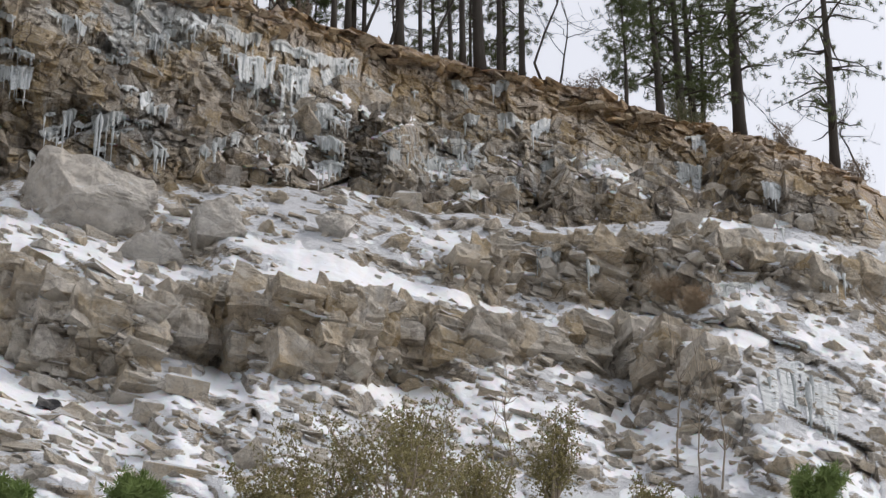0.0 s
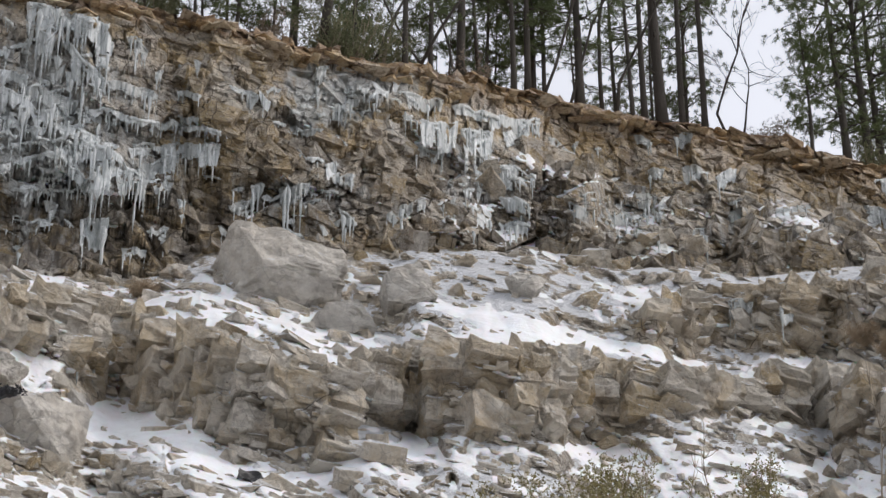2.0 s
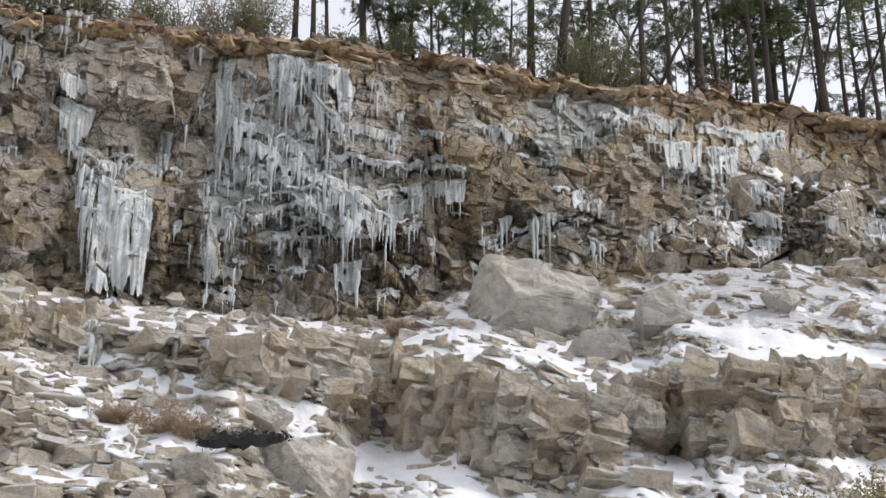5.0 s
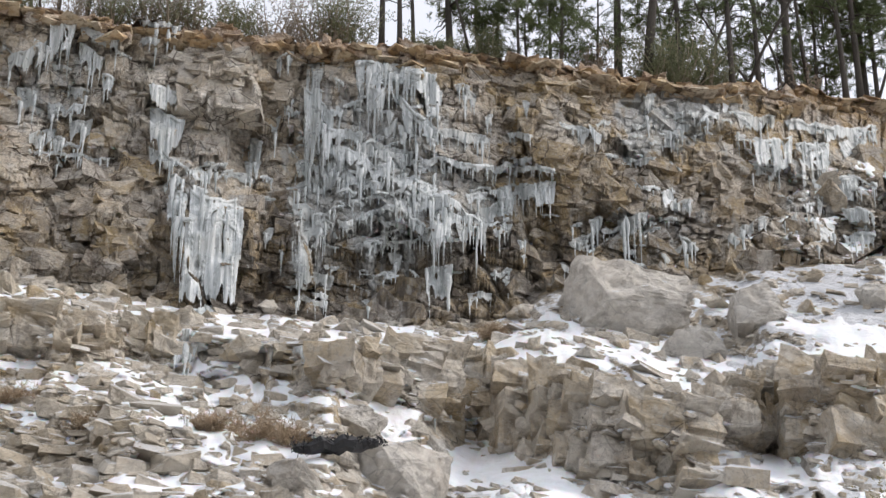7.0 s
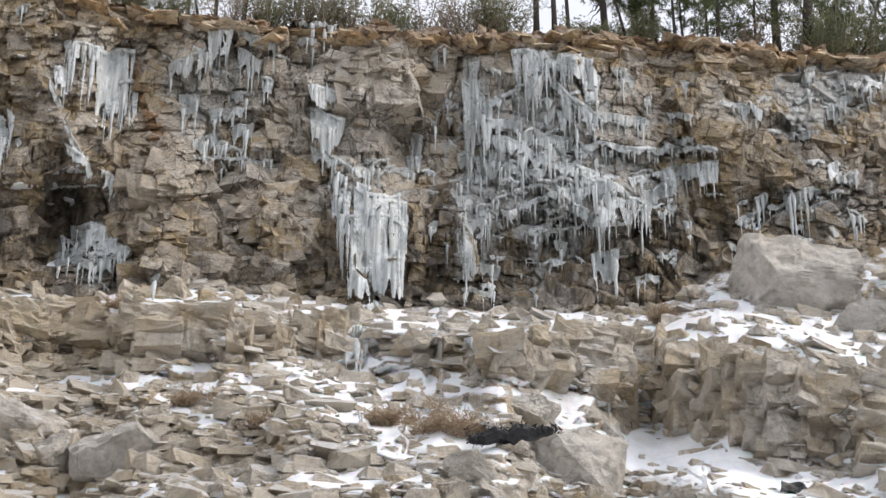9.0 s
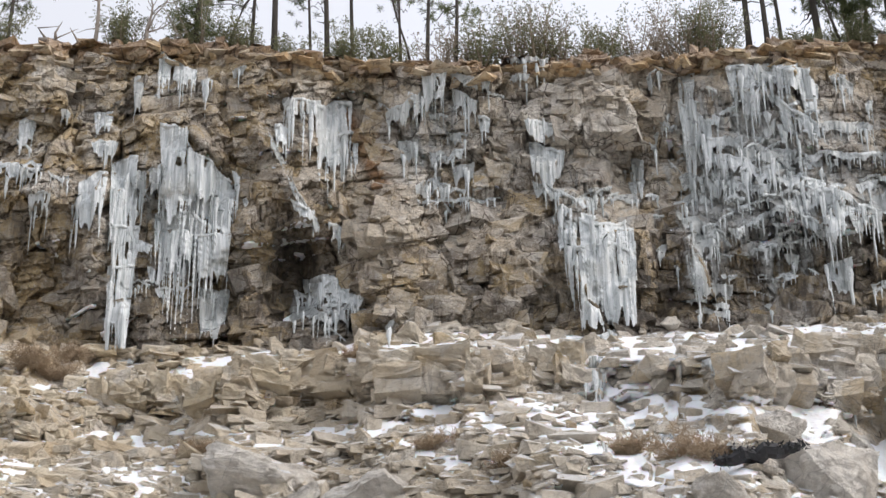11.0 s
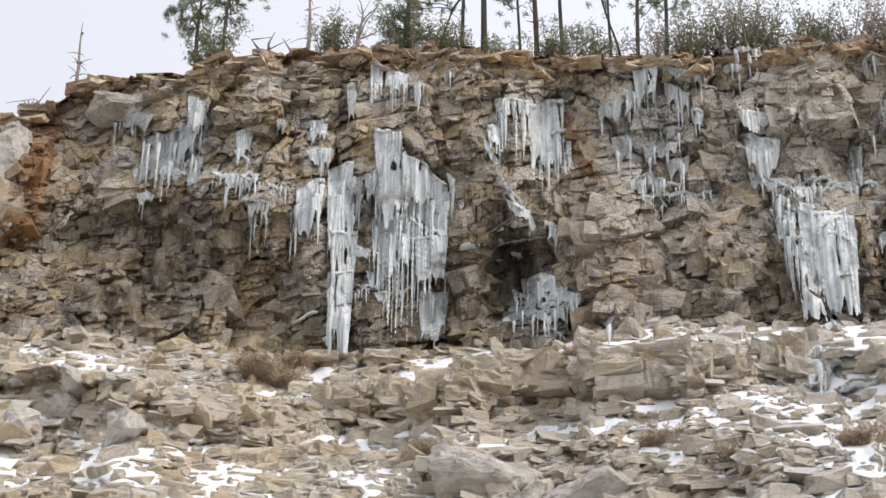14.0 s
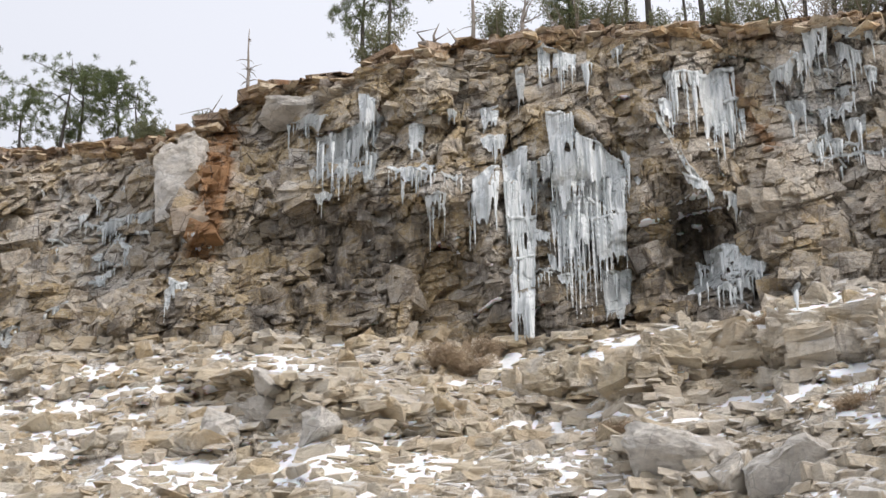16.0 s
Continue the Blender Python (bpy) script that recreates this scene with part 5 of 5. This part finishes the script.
# ---------------------------------------------------------------- jointed blocks standing proud of the face
under_ice = np.zeros(rise.shape)
for curtains in [cs for _, cs in FALLS] + extra:
    for a0, e0, a1, e1, drop, *_ in curtains:
        lip_e = e0 + (e1 - e0) * np.clip((az - a0) / (a1 - a0 + 1e-6), 0, 1)
        under_ice = np.maximum(under_ice, (az > min(a0, a1) - .1) * (az < max(a0, a1) + .1) * (rise < lip_e + .25) * (rise > lip_e - drop * .95))
pts, faces, marks = [], [], []
JOINTS = [broken_slab(160 + k, .14, .24) for k in range(40)]
seated = blur(depth, 1, 2)
chooser = random.Random(61)
for k in range(8500):
    a = chooser.uniform(-27.5, 40)
    c = int(np.searchsorted(az, a))
    e = foot[c] + (rim[c] - .1 - foot[c]) * chooser.random()
    q = min(int(np.searchsorted(rise[:, c], e)), rise.shape[0] - 2)
    if (abs(a + 5.6) < .75 and abs(e - 31.4) < 1.0) or (abs(a - 4.0) < .4 and abs(e - 33) < .4):
        continue
    if under_ice[q, c] and chooser.random() < .96:
        continue
    if chooser.random() > .25 + .9 * lattice(np.array(a * .5), np.array(e * .9), 83):
        continue
    high = rim[c] - e < 1.1
    if film[q, c] > .85 and a > 14 or high and a > 23 and chooser.random() < .6:
        continue
    wide = chooser.choice((.16, .22, .28, .36, .46, .62)) * (1.2 if high else 1)
    tall = chooser.uniform(.1, .28) if high else wide * chooser.uniform(.5, 1.15)
    proud = -.06 if under_ice[q, c] else chooser.uniform(-.08, .045)
    p = Vector(metres(np.array(a), np.array(e), np.array(seated[q, c] + .24 - proud)))
    tilt = -.02 + .17 * float(smooth(np.array(a), 3, 10))
    m = Matrix.LocRotScale(p, Euler((chooser.gauss(-.02, .07), tilt + chooser.gauss(0, .16), chooser.gauss(0, .24))), (wide, .55, tall))
    vs, fs = JOINTS[k % len(JOINTS)]
    base = len(pts)
    pts += [tuple(m @ v) for v in vs]
    faces += [tuple(base + i for i in f) for f in fs]
    shade = chooser.gauss(0, .26)
    marks += [(rust[q, c], wet_shade[q, c], min(1, max(0, tan[q, c] + chooser.gauss(.05, .3))), min(1, max(0, tone[q, c] * .6 + .2 + shade)), dust[q, c], film[q, c])] * len(vs)
jointed = bpy.data.meshes.new("jointed_rock")
jointed.from_pydata(pts, [], faces)
marks = np.array(marks, np.float32)
for label, cols in (("stain_shade", (0, 1, 2)), ("tone", (3, 4, 5))):
    colour = np.ones((len(pts), 4), np.float32)
    colour[:, :3] = marks[:, cols]
    jointed.attributes.new(label, "FLOAT_COLOR", "POINT").data.foreach_set("color", colour.reshape(-1))
jointed.materials.append(M_ROCK)
tagged(part("jointed_rock", jointed, cliff), kind="stuff")


# ---------------------------------------------------------------- the wood on the rim
def rim_spot(a, back=.8):
    r = np.interp(a, az, rim)
    y = np.interp(a, az, y_rim)
    p = metres(np.array(a), np.array(r), np.array(y))
    lift = np.interp(back, (0, .5, 1.5, 3, 6, 14), (0, .3, .95, 1.7, 2.5, 3.3))
    x = p[0] + back * math.tan(radians(a))
    return Vector((x, y + back, p[2] + lift - .25))


def pine(a, girth, tall, bare, seed, back=.9, lean=0.0, spread=1.0, label="tall dark pine with bare lower trunk on the cliff edge", needles=True, thick=1.0):
    """A pine: tapered trunk, drooping limbs, a crown of needle tufts."""
    r = random.Random(seed)
    tree = thing("pine_tree" if needles else "bare_tree", label, "tree", "trees on the cliff top", at=rim_spot(a, back))
    n, path, radii = 12, [], []
    sx, sy = r.uniform(-1, 1) * .02, r.uniform(-1, 1) * .02
    for i in range(n + 1):
        t = i / n
        path.append((lean * tall * t + .12 * math.sin(4 * t + seed) * t + sx * tall * t, .1 * math.cos(3 * t + seed) + sy * tall * t, tall * t))
        radii.append(girth / 2 * ((1 - t) * .9 + .1) * (1.25 if i == 0 else 1))
    part("trunk", joined("trunk", [tube(path, radii, 8)], M_BARK), tree)
    tufts, limbs = [], []
    levels = int((tall * (1 - bare)) / .42)
    for i in range(levels + (8 if bare > .3 else 2)):
        dead = i >= levels
        t = r.uniform(.12, bare) if dead else bare + (1 - bare) * (i + r.random()) / levels
        base = np.array(path[min(int(t * n), n)]) * (1 - (t * n) % 1) + np.array(path[min(int(t * n) + 1, n)]) * ((t * n) % 1)
        reach = spread * (.5 + 1.9 * math.sin(math.pi * min(1, (1 - t) / (1 - bare + .01) * .8 + .12))) * r.uniform(.6, 1.15) * min(1, tall / 9)
        for _ in range(1 if dead else 2):
            way = r.uniform(0, 6.28)
            pts, rad = [], []
            for k in range(5):
                s = k / 4
                pts.append(base + np.array([math.cos(way) * reach * s, math.sin(way) * reach * s, (.25 * s - .35 * s * s) * reach + .08 * r.uniform(-1, 1)]))
                rad.append(max(.006, girth * .13 * (1 - s) + .006))
            limbs.append(tube(pts, rad, 4))
            if not dead and needles:
                for k in range(int(7 * thick)):
                    s = r.uniform(.3, 1.05)
                    q = pts[0] + (pts[4] - pts[0]) * s
                    tufts.append(Vector(q) + Vector((r.gauss(0, .2), r.gauss(0, .2), r.gauss(.05, .14))))
    for g in limbs:
        part("limb", joined("limb", [g], M_BARK), tree)
    if tufts:
        tagged(part("crown", blades("crown", tufts, M_NEEDLE, r, 34, .15, .0075), tree, "dark green needle tufts"), kind="stuff")
    return tree


def bare_tree(a, girth, tall, seed, back=1.0, material=None, label="leafless grey tree with crooked branches on the cliff edge", twigs=3, top=.95):
    r = random.Random(seed)
    tree = thing("bare_tree", label, "tree", "trees on the cliff top", at=rim_spot(a, back))
    limbs = []

    def grow_limb(p, d, length, width, level):
        path, radii = [np.array(p)], [width]
        for k in range(5):
            d = (d + Vector((r.gauss(0, .22), r.gauss(0, .22), r.gauss(.05, .12)))).normalized()
            path.append(path[-1] + np.array(d) * length / 5)
            radii.append(max(.006, width * (1 - (k + 1) / 5 * .75)))
        limbs.append((level, tube(path, radii, 7 if level == 0 else 4)))
        if level < twigs:
            for k in range(5 if level == 0 else 3):
                at = path[r.randint(1 if level else 2, 5)]
                side = (d + Vector((r.gauss(0, .8), r.gauss(0, .8), r.gauss(.2, .4)))).normalized()
                grow_limb(at, side, length * r.uniform(.4, .65), width * .42, level + 1)

    grow_limb((0, 0, 0), Vector((r.gauss(0, .08), 0, 1)).normalized(), tall * top, girth / 2, 0)
    part("trunk", joined("trunk", [g for level, g in limbs if level == 0], material or M_BARK), tree)
    for level, g in limbs:
        if level == 1:
            part("branch", joined("branch", [g], material or M_BARK), tree)
    twig = [g for level, g in limbs if level > 1]
    if twig:
        tagged(part("twig", joined("twig", twig, material or M_BARK), tree), kind="stuff")
    return tree


def bush(p, width, tall, seed, material, label, category="bush", name="bush", group="bushes on the cliff top", leaves=420, size=.07, stems=14, stem_mat=None, count=5, slim=.22):
    """A bush: many thin stems with leaves along their outer halves."""
    r = random.Random(seed)
    ob = thing(name, label, category, group, at=p)
    sticks, tips = [], []
    for k in range(stems):
        way, out = r.uniform(0, 6.28), r.uniform(.1, .55) * width
        h = tall * r.uniform(.5, 1.1)
        pts = [np.array([math.cos(way) * out * s ** .8 + r.gauss(0, .03), math.sin(way) * out * s ** .8 + r.gauss(0, .03), h * s - .1]) for s in (0, .25, .5, .75, 1)]
        sticks.append(tube(pts, [max(.004, .014 * tall * (1 - .8 * s)) for s in (0, .25, .5, .75, 1)], 4))
        for _ in range(max(1, leaves // stems)):
            s = r.uniform(.3, 1.02)
            i = min(int(s * 4), 3)
            q = pts[i] + (pts[i + 1] - pts[i]) * (s * 4 - i)
            tips.append(Vector(q) + Vector((r.gauss(0, .09), r.gauss(0, .09), r.gauss(0, .07))) * tall * .8)
    tagged(part("stem", joined("stem", sticks, stem_mat or M_BARK), ob), kind="stuff")
    if leaves:
        tagged(part("foliage", blades("foliage", tips, material, r, count, size, size * slim, .4), ob), kind="stuff")
    return ob


# bearing, girth, height, bare share of the trunk, spread
PINES_FIRST = [
    (26.15, .27, 13, .3, .9), (27.77, .15, 9, .45, .6), (28.18, .21, 12, .4, .7), (28.79, .38, 15, .35, 1.0), (29.43, .22, 13, .4, .7), (30.09, .22, 13, .4, .7),
    (33.26, .13, 6, .15, .6), (34.28, .26, 10, .1, 1.0), (34.96, .30, 11, .12, 1.1), (35.4, .26, 10, .12, 1.0), (35.7, .17, 7, .1, .8), (36.77, .46, 15, .2, 1.3),
    (39.45, .33, 13, .12, 1.1), (24.03, .18, 11, .4, .7), (24.48, .21, 12, .4, .8), (11.49, .2, 9, .35, .8),
]
PINES_SECOND = [
    (16.96, .23, 12, .45, .8), (20.62, .17, 10, .4, .7), (22.35, .26, 12, .45, .8), (9.79, .14, 9, .5, .6), (10.25, .11, 7, .5, .5), (11.44, .17, 10, .4, .7),
    (13.02, .11, 6, .15, .7), (15.11, .11, 4.0, .1, .8), (21.4, .14, 10, .3, .7), (-6.38, .16, 11, .5, .8), (-4.61, .14, 10, .5, .7), (-3.77, .11, 9, .5, .6),
    (-7.13, .11, 8, .5, .5), (-1.34, .11, 7, .4, .7), (-.41, .11, 6, .25, .8), (9.2, .16, 9, .4, .7),
]
PINES_THIRD = [
    (-5.17, .08, 6, .3, .6), (-2.18, .08, 6, .4, .5), (-25.32, .12, 3.3, .3, 1.9), (-24.8, .12, 2.9, .35, 1.6), (-23.6, .1, 2.4, .3, 1.6),
    (-22.95, .1, 1.9, .2, 1.5), (-26.5, .11, 2.4, .2, 1.9), (-15.77, .15, 4.2, .45, 1.5), (-14.96, .12, 4.6, .5, 1.3), (-9.0, .2, 3.2, .05, 1.1),
    (-28, .14, 3.5, .2, 1), (18.9, .16, 10, .35, .8), (25.0, .15, 10, .3, .7),
]
PINES = PINES_FIRST + PINES_SECOND + PINES_THIRD
for k, a in enumerate((12.4, 13.7, 14.8, 16.3, 18.4, 19.6, 21.7, 20.2, 22.0, 23.5)):
    PINES.append((a, .08, 4.2 + k * 7 % 4 * .7 + (2.5 if k > 6 else 0), .12 + .03 * (k % 3), 1.0))
for k in range(6):
    a = 23.2 + k * 1.3 + .3 * math.sin(k * 7)
    PINES.append((a, .12 + .012 * (k * 5 % 9), 9 + k * 3 % 5, .12 + .05 * (k % 4), .8))
for k, (a, girth, tall, bare, spread) in enumerate(PINES):
    bare = bare * (.6 if 9 < a < 27 and k < 45 else 1)
    label = "tall dark pine with bare lower trunk on the cliff edge" if tall > 8 else "small green pine on the cliff edge"
    pine(a, girth, tall, bare, 40 + k, back=.5 + (k * 37 % 17) * .12 if k < 49 else 2.5 + (k * 13 % 7), spread=spread, label=label, thick=2.6 if a < -14 else (2.4 if a < 38 else 1.2) if bare < .21 else 1.0)
for k, (a, girth, tall, twigs) in enumerate([(26.87, .14, 8, 3), (17.87, .28, 7, 3), (27.3, .12, 7, 3), (31.2, .08, 4, 3), (30.8, .1, 5, 3), (23.0, .12, 8, 2), (25.8, .1, 8, 2),
                                              (40.3, .1, 3, 3), (38.2, .06, 2, 3), (-8.0, .08, 4, 2), (12.2, .08, 5, 2), (14.0, .07, 5, 2), (-1.8, .07, 4, 2), (24.9, .1, 8, 2), (19.4, .1, 6, 3), (20.9, .1, 7, 3), (21.9, .09, 7, 3), (22.6, .1, 7, 3)]):
    bare_tree(a, girth, tall, 900 + k, .6 + .15 * (k % 6), twigs=twigs)


def snag(a, girth, tall, seed, label, lean):
    """A dead standing trunk with short, nearly level branches."""
    r = random.Random(seed)
    tree = thing("dead_tree", label, "tree", "trees on the cliff top", at=rim_spot(a, .4))
    path = [np.array([lean * tall * t + .04 * math.sin(5 * t), 0, tall * t - .1]) for t in np.linspace(0, 1, 9)]
    part("trunk", joined("trunk", [tube(path, [girth / 2 * (1 - .85 * t) for t in np.linspace(0, 1, 9)], 7)], M_DEAD), tree)
    for k in range(16):
        t = r.uniform(.25, .98)
        base = path[int(t * 8)]
        way, reach = r.uniform(0, 6.28), r.uniform(.2, .65) * (1.2 - t)
        tip = base + np.array([math.cos(way) * reach, math.sin(way) * reach, r.uniform(-.12, .2)])
        part("branch", joined("branch", [tube([base, (base + tip) / 2 + np.array([0, 0, .04]), tip], [.016, .011, .004], 4)], M_DEAD), tree)


snag(-19.62, .12, 2.6, 950, "dead silver-grey tree with short broken branches", .03)
snag(-12.23, .12, 3.2, 951, "dead bare pole of a tree at the rim", 0.0)
bare_tree(-10.6, .14, 2.2, 952, .3, M_DEAD, "leaning dead stump with roots over the rim", 2, .8)

# scrub along the rim: bearing, width, height, sort
SCRUB_FIRST = [
    (18.6, 2.4, 1.2, 1), (18.9, 2.6, 1.6, 1), (17.9, 2.0, 1.3, 1), (19.8, 1.8, 1.2, 1), (-15.4, 1.9, 1.1, 1), (-11.4, 1.5, 1.3, 1), (-8.8, 2.2, 1.3, 1),
    (-7.6, 1.6, .9, 1), (-.9, 2.0, 1.2, 0), (.4, 2.0, 1.4, 1), (1.6, 2.2, 1.5, 0), (3.0, 2.2, 1.5, 0), (4.4, 1.8, 1.1, 1), (5.6, 2.2, 1.6, 0), (6.9, 2.0, 1.5, 0),
    (8.0, 1.8, 1.3, 1), (-2.6, 1.6, 1.0, 1), (10.8, 1.4, .8, 1), (12.6, 1.4, .9, 1), (-20.8, 1.0, .6, 1), (-22.6, 1.0, .7, 1),
]
SCRUB_SECOND = [
    (16.2, 1.2, .8, 0), (22.6, 1.4, .8, 0), (32.0, 1.3, .9, 0), (37.9, 1.2, .9, 0), (40.0, 1.4, 1.0, 0), (35.2, 1.8, 1.3, 1), (-4.0, 1.6, .9, 1),
    (-5.8, 1.4, .8, 1), (2.3, 2, 1.6, 1), (7.5, 2, 1.6, 1),
]
SCRUB = SCRUB_FIRST + SCRUB_SECOND
for k, (a, w, h, green) in enumerate(SCRUB):
    bush(rim_spot(a, .7 + .1 * (k % 4)), w, h * 1.15, 700 + k, M_SCRUB if green else M_DRY,
         "dark evergreen scrub growing on the cliff edge" if green else "grey-brown leafless scrub on the cliff edge", leaves=2200 if green else 1100, size=.045, stems=20, stem_mat=M_DRY)

# fallen wood on the rim
def log(a0, a1, girth, seed, lift=.1):
    r = random.Random(seed)
    p, q = rim_spot(a0, .3), rim_spot(a1, .35)
    ob = thing("fallen_branch", "bleached fallen branch lying along the rim", "branch", "fallen wood", at=p)
    pts = [np.array(q - p) * t + np.array([0, 0, lift + .12 * math.sin(5 * t + seed)]) for t in np.linspace(0, 1, 7)]
    pieces = [tube(pts, [girth * (1 - .6 * t) for t in np.linspace(0, 1, 7)], 6)]
    for k in range(4):
        base = pts[1 + k]
        pieces.append(tube([base, base + np.array([r.uniform(-.3, .3), -.1, r.uniform(.1, .35)]), base + np.array([r.uniform(-.5, .5), -.15, r.uniform(.2, .6)])], [girth * .5, girth * .3, .008], 4))
    part("wood", joined("wood", pieces, M_DEAD), ob)


log(-14.0, -12.4, .1, 1, .3)
log(-21.2, -20.2, .06, 2, .3)
log(38.9, 40.6, .09, 3, .1)
log(-10.2, -8.8, .05, 4, .1)

# ---------------------------------------------------------------- brush on the slope
def dig(a, e, toward=.05):
    return on_rock(a, e, toward)


for k, (a, e, w, h) in enumerate([(26.2, 21.4, 2.6, 1.9), (24.0, 21.6, 2.0, 1.5), (28.6, 21.6, 1.8, 1.5), (26.6, 22.6, 1.6, 1.7), (22.6, 21.4, 1.6, 1.1), (33.4, 21.5, 1.2, .8)]):
    bush(dig(a, e, .3), w * .8, h * .8, 760 + k, M_LEAF, "open olive-brown bush with small dry leaves", group="bushes at the foot of the slope", leaves=1900, size=.045, stems=22, stem_mat=M_DRY, count=5)
bush(dig(30.7, 22.0, .3), .62, 1.55, 790, M_LEAF, "upright olive-brown bush with dense small leaves", group="bushes at the foot of the slope", leaves=1500, size=.045, stems=18, stem_mat=M_DRY, count=5)
for k, (a, e, w, h) in enumerate([(18.81, 21.6, .7, .6), (15.3, 21.3, .6, .5), (37.98, 21.5, .8, .75), (34.8, 21.2, .5, .4)]):
    bush(dig(a, e, .3), w, h, 800 + k, M_TIP, "bright green top of a young pine", category="pine", name="young_pine", group="young pines", leaves=900, size=.14, stems=16, count=12, slim=.06)


def sapling(a, e, tall, seed):
    r = random.Random(seed)
    ob = thing("sapling", "thin bare grey-brown sapling in front of the rocks", "sapling", "bare saplings", at=dig(a, e, .3))
    stem = []
    for k in range(7):
        stem.append(np.array([.06 * math.sin(k + seed), 0, tall * k / 6 - .1]))
    part("stem", joined("stem", [tube(stem, [.018 * (1 - k / 8) for k in range(7)], 5)], M_DRY), ob)
    for k in range(16):
        i = r.randint(2, 6)
        p = stem[i]
        q = np.array([r.gauss(0, .22), r.gauss(0, .15), r.uniform(.25, .6)]) * tall * .35
        part("twig", joined("twig", [tube([p, p + q * .5 + np.array([0, 0, -.03]), p + q], [.008, .006, .003], 4)], M_DRY), ob)


for k, (a, e, tall) in enumerate([(34.9, 22.0, 2.6), (34.3, 23.0, 2.4), (35.5, 22.4, 2.0), (29.4, 22.6, 1.7), (29.0, 22.4, 1.4), (27.6, 22.0, 1.6)]):
    sapling(a, e, tall, 820 + k)
for k, (a, e, w, h) in enumerate([(5.9, 26.15, 1.6, .25), (6.9, 26.0, 1.2, .25), (-1.2, 26.6, 1.0, .2), (-12.6, 28.1, 1.3, .5), (-13.3, 28.4, 1.1, .4), (-3.5, 28.9, .7, .3), (35.0, 27.0, .8, .5), (4.6, 26.3, 1.0, .22),
                                  (-8.2, 26.4, .8, .2), (1.0, 26.1, .8, .2), (-12.0, 28.6, .8, .35), (12.8, 28.9, .7, .3), (34.2, 27.4, .7, .5)]):
    bush(dig(a, e, .05), w, h, 840 + k, M_GRASS, "tuft of dead rust-brown grass on the slope", category="grass", name="grass_tuft", group="dead grass", leaves=700, size=.16, stems=40, stem_mat=M_GRASS, count=4, slim=.035)
char = thing("charred_log", "charred black log matted with brush beneath a boulder", "log", at=on_rock(8.16, 25.86, .6))
crook = random.Random(77)
spine = [(-.6 + .12 * k, .06 * math.sin(k * 1.7), .03 * math.sin(k * 2.3) + .02 * k) for k in range(11)]
part("wood", joined("wood", [tube(spine, [.05 + .09 * math.sin(math.pi * (k + .6) / 11.2) * crook.uniform(.6, 1.2) for k in range(11)], 7)], M_BLACK, False), char)
tufts = [Vector(spine[crook.randint(0, 10)]) + Vector((crook.gauss(0, .08), crook.gauss(-.05, .08), crook.gauss(.01, .03))) for _ in range(160)]
tagged(part("brush", blades("brush", tufts, M_BLACK, crook, 4, .08, .012), char), kind="stuff")

sheet_bm = bmesh.new()
bmesh.ops.create_grid(sheet_bm, x_segments=8, y_segments=6, size=.5)
for v in sheet_bm.verts:
    v.co.z = .12 * noise.noise(v.co * 3)
bmesh.ops.solidify(sheet_bm, geom=sheet_bm.faces, thickness=.02)
sheet_me = bpy.data.meshes.new("plastic_sheet")
sheet_bm.to_mesh(sheet_me)
sheet_bm.free()
sheet_me.materials.append(M_BLACK)
ob = thing("plastic_sheet", "scrap of black plastic sheet lying on snow", "sheet", data=sheet_me)
ob.matrix_world = Matrix.LocRotScale(on_rock(16.36, 24.25, .08), Euler((radians(50), radians(20), 0)), (.55, .4, 1))
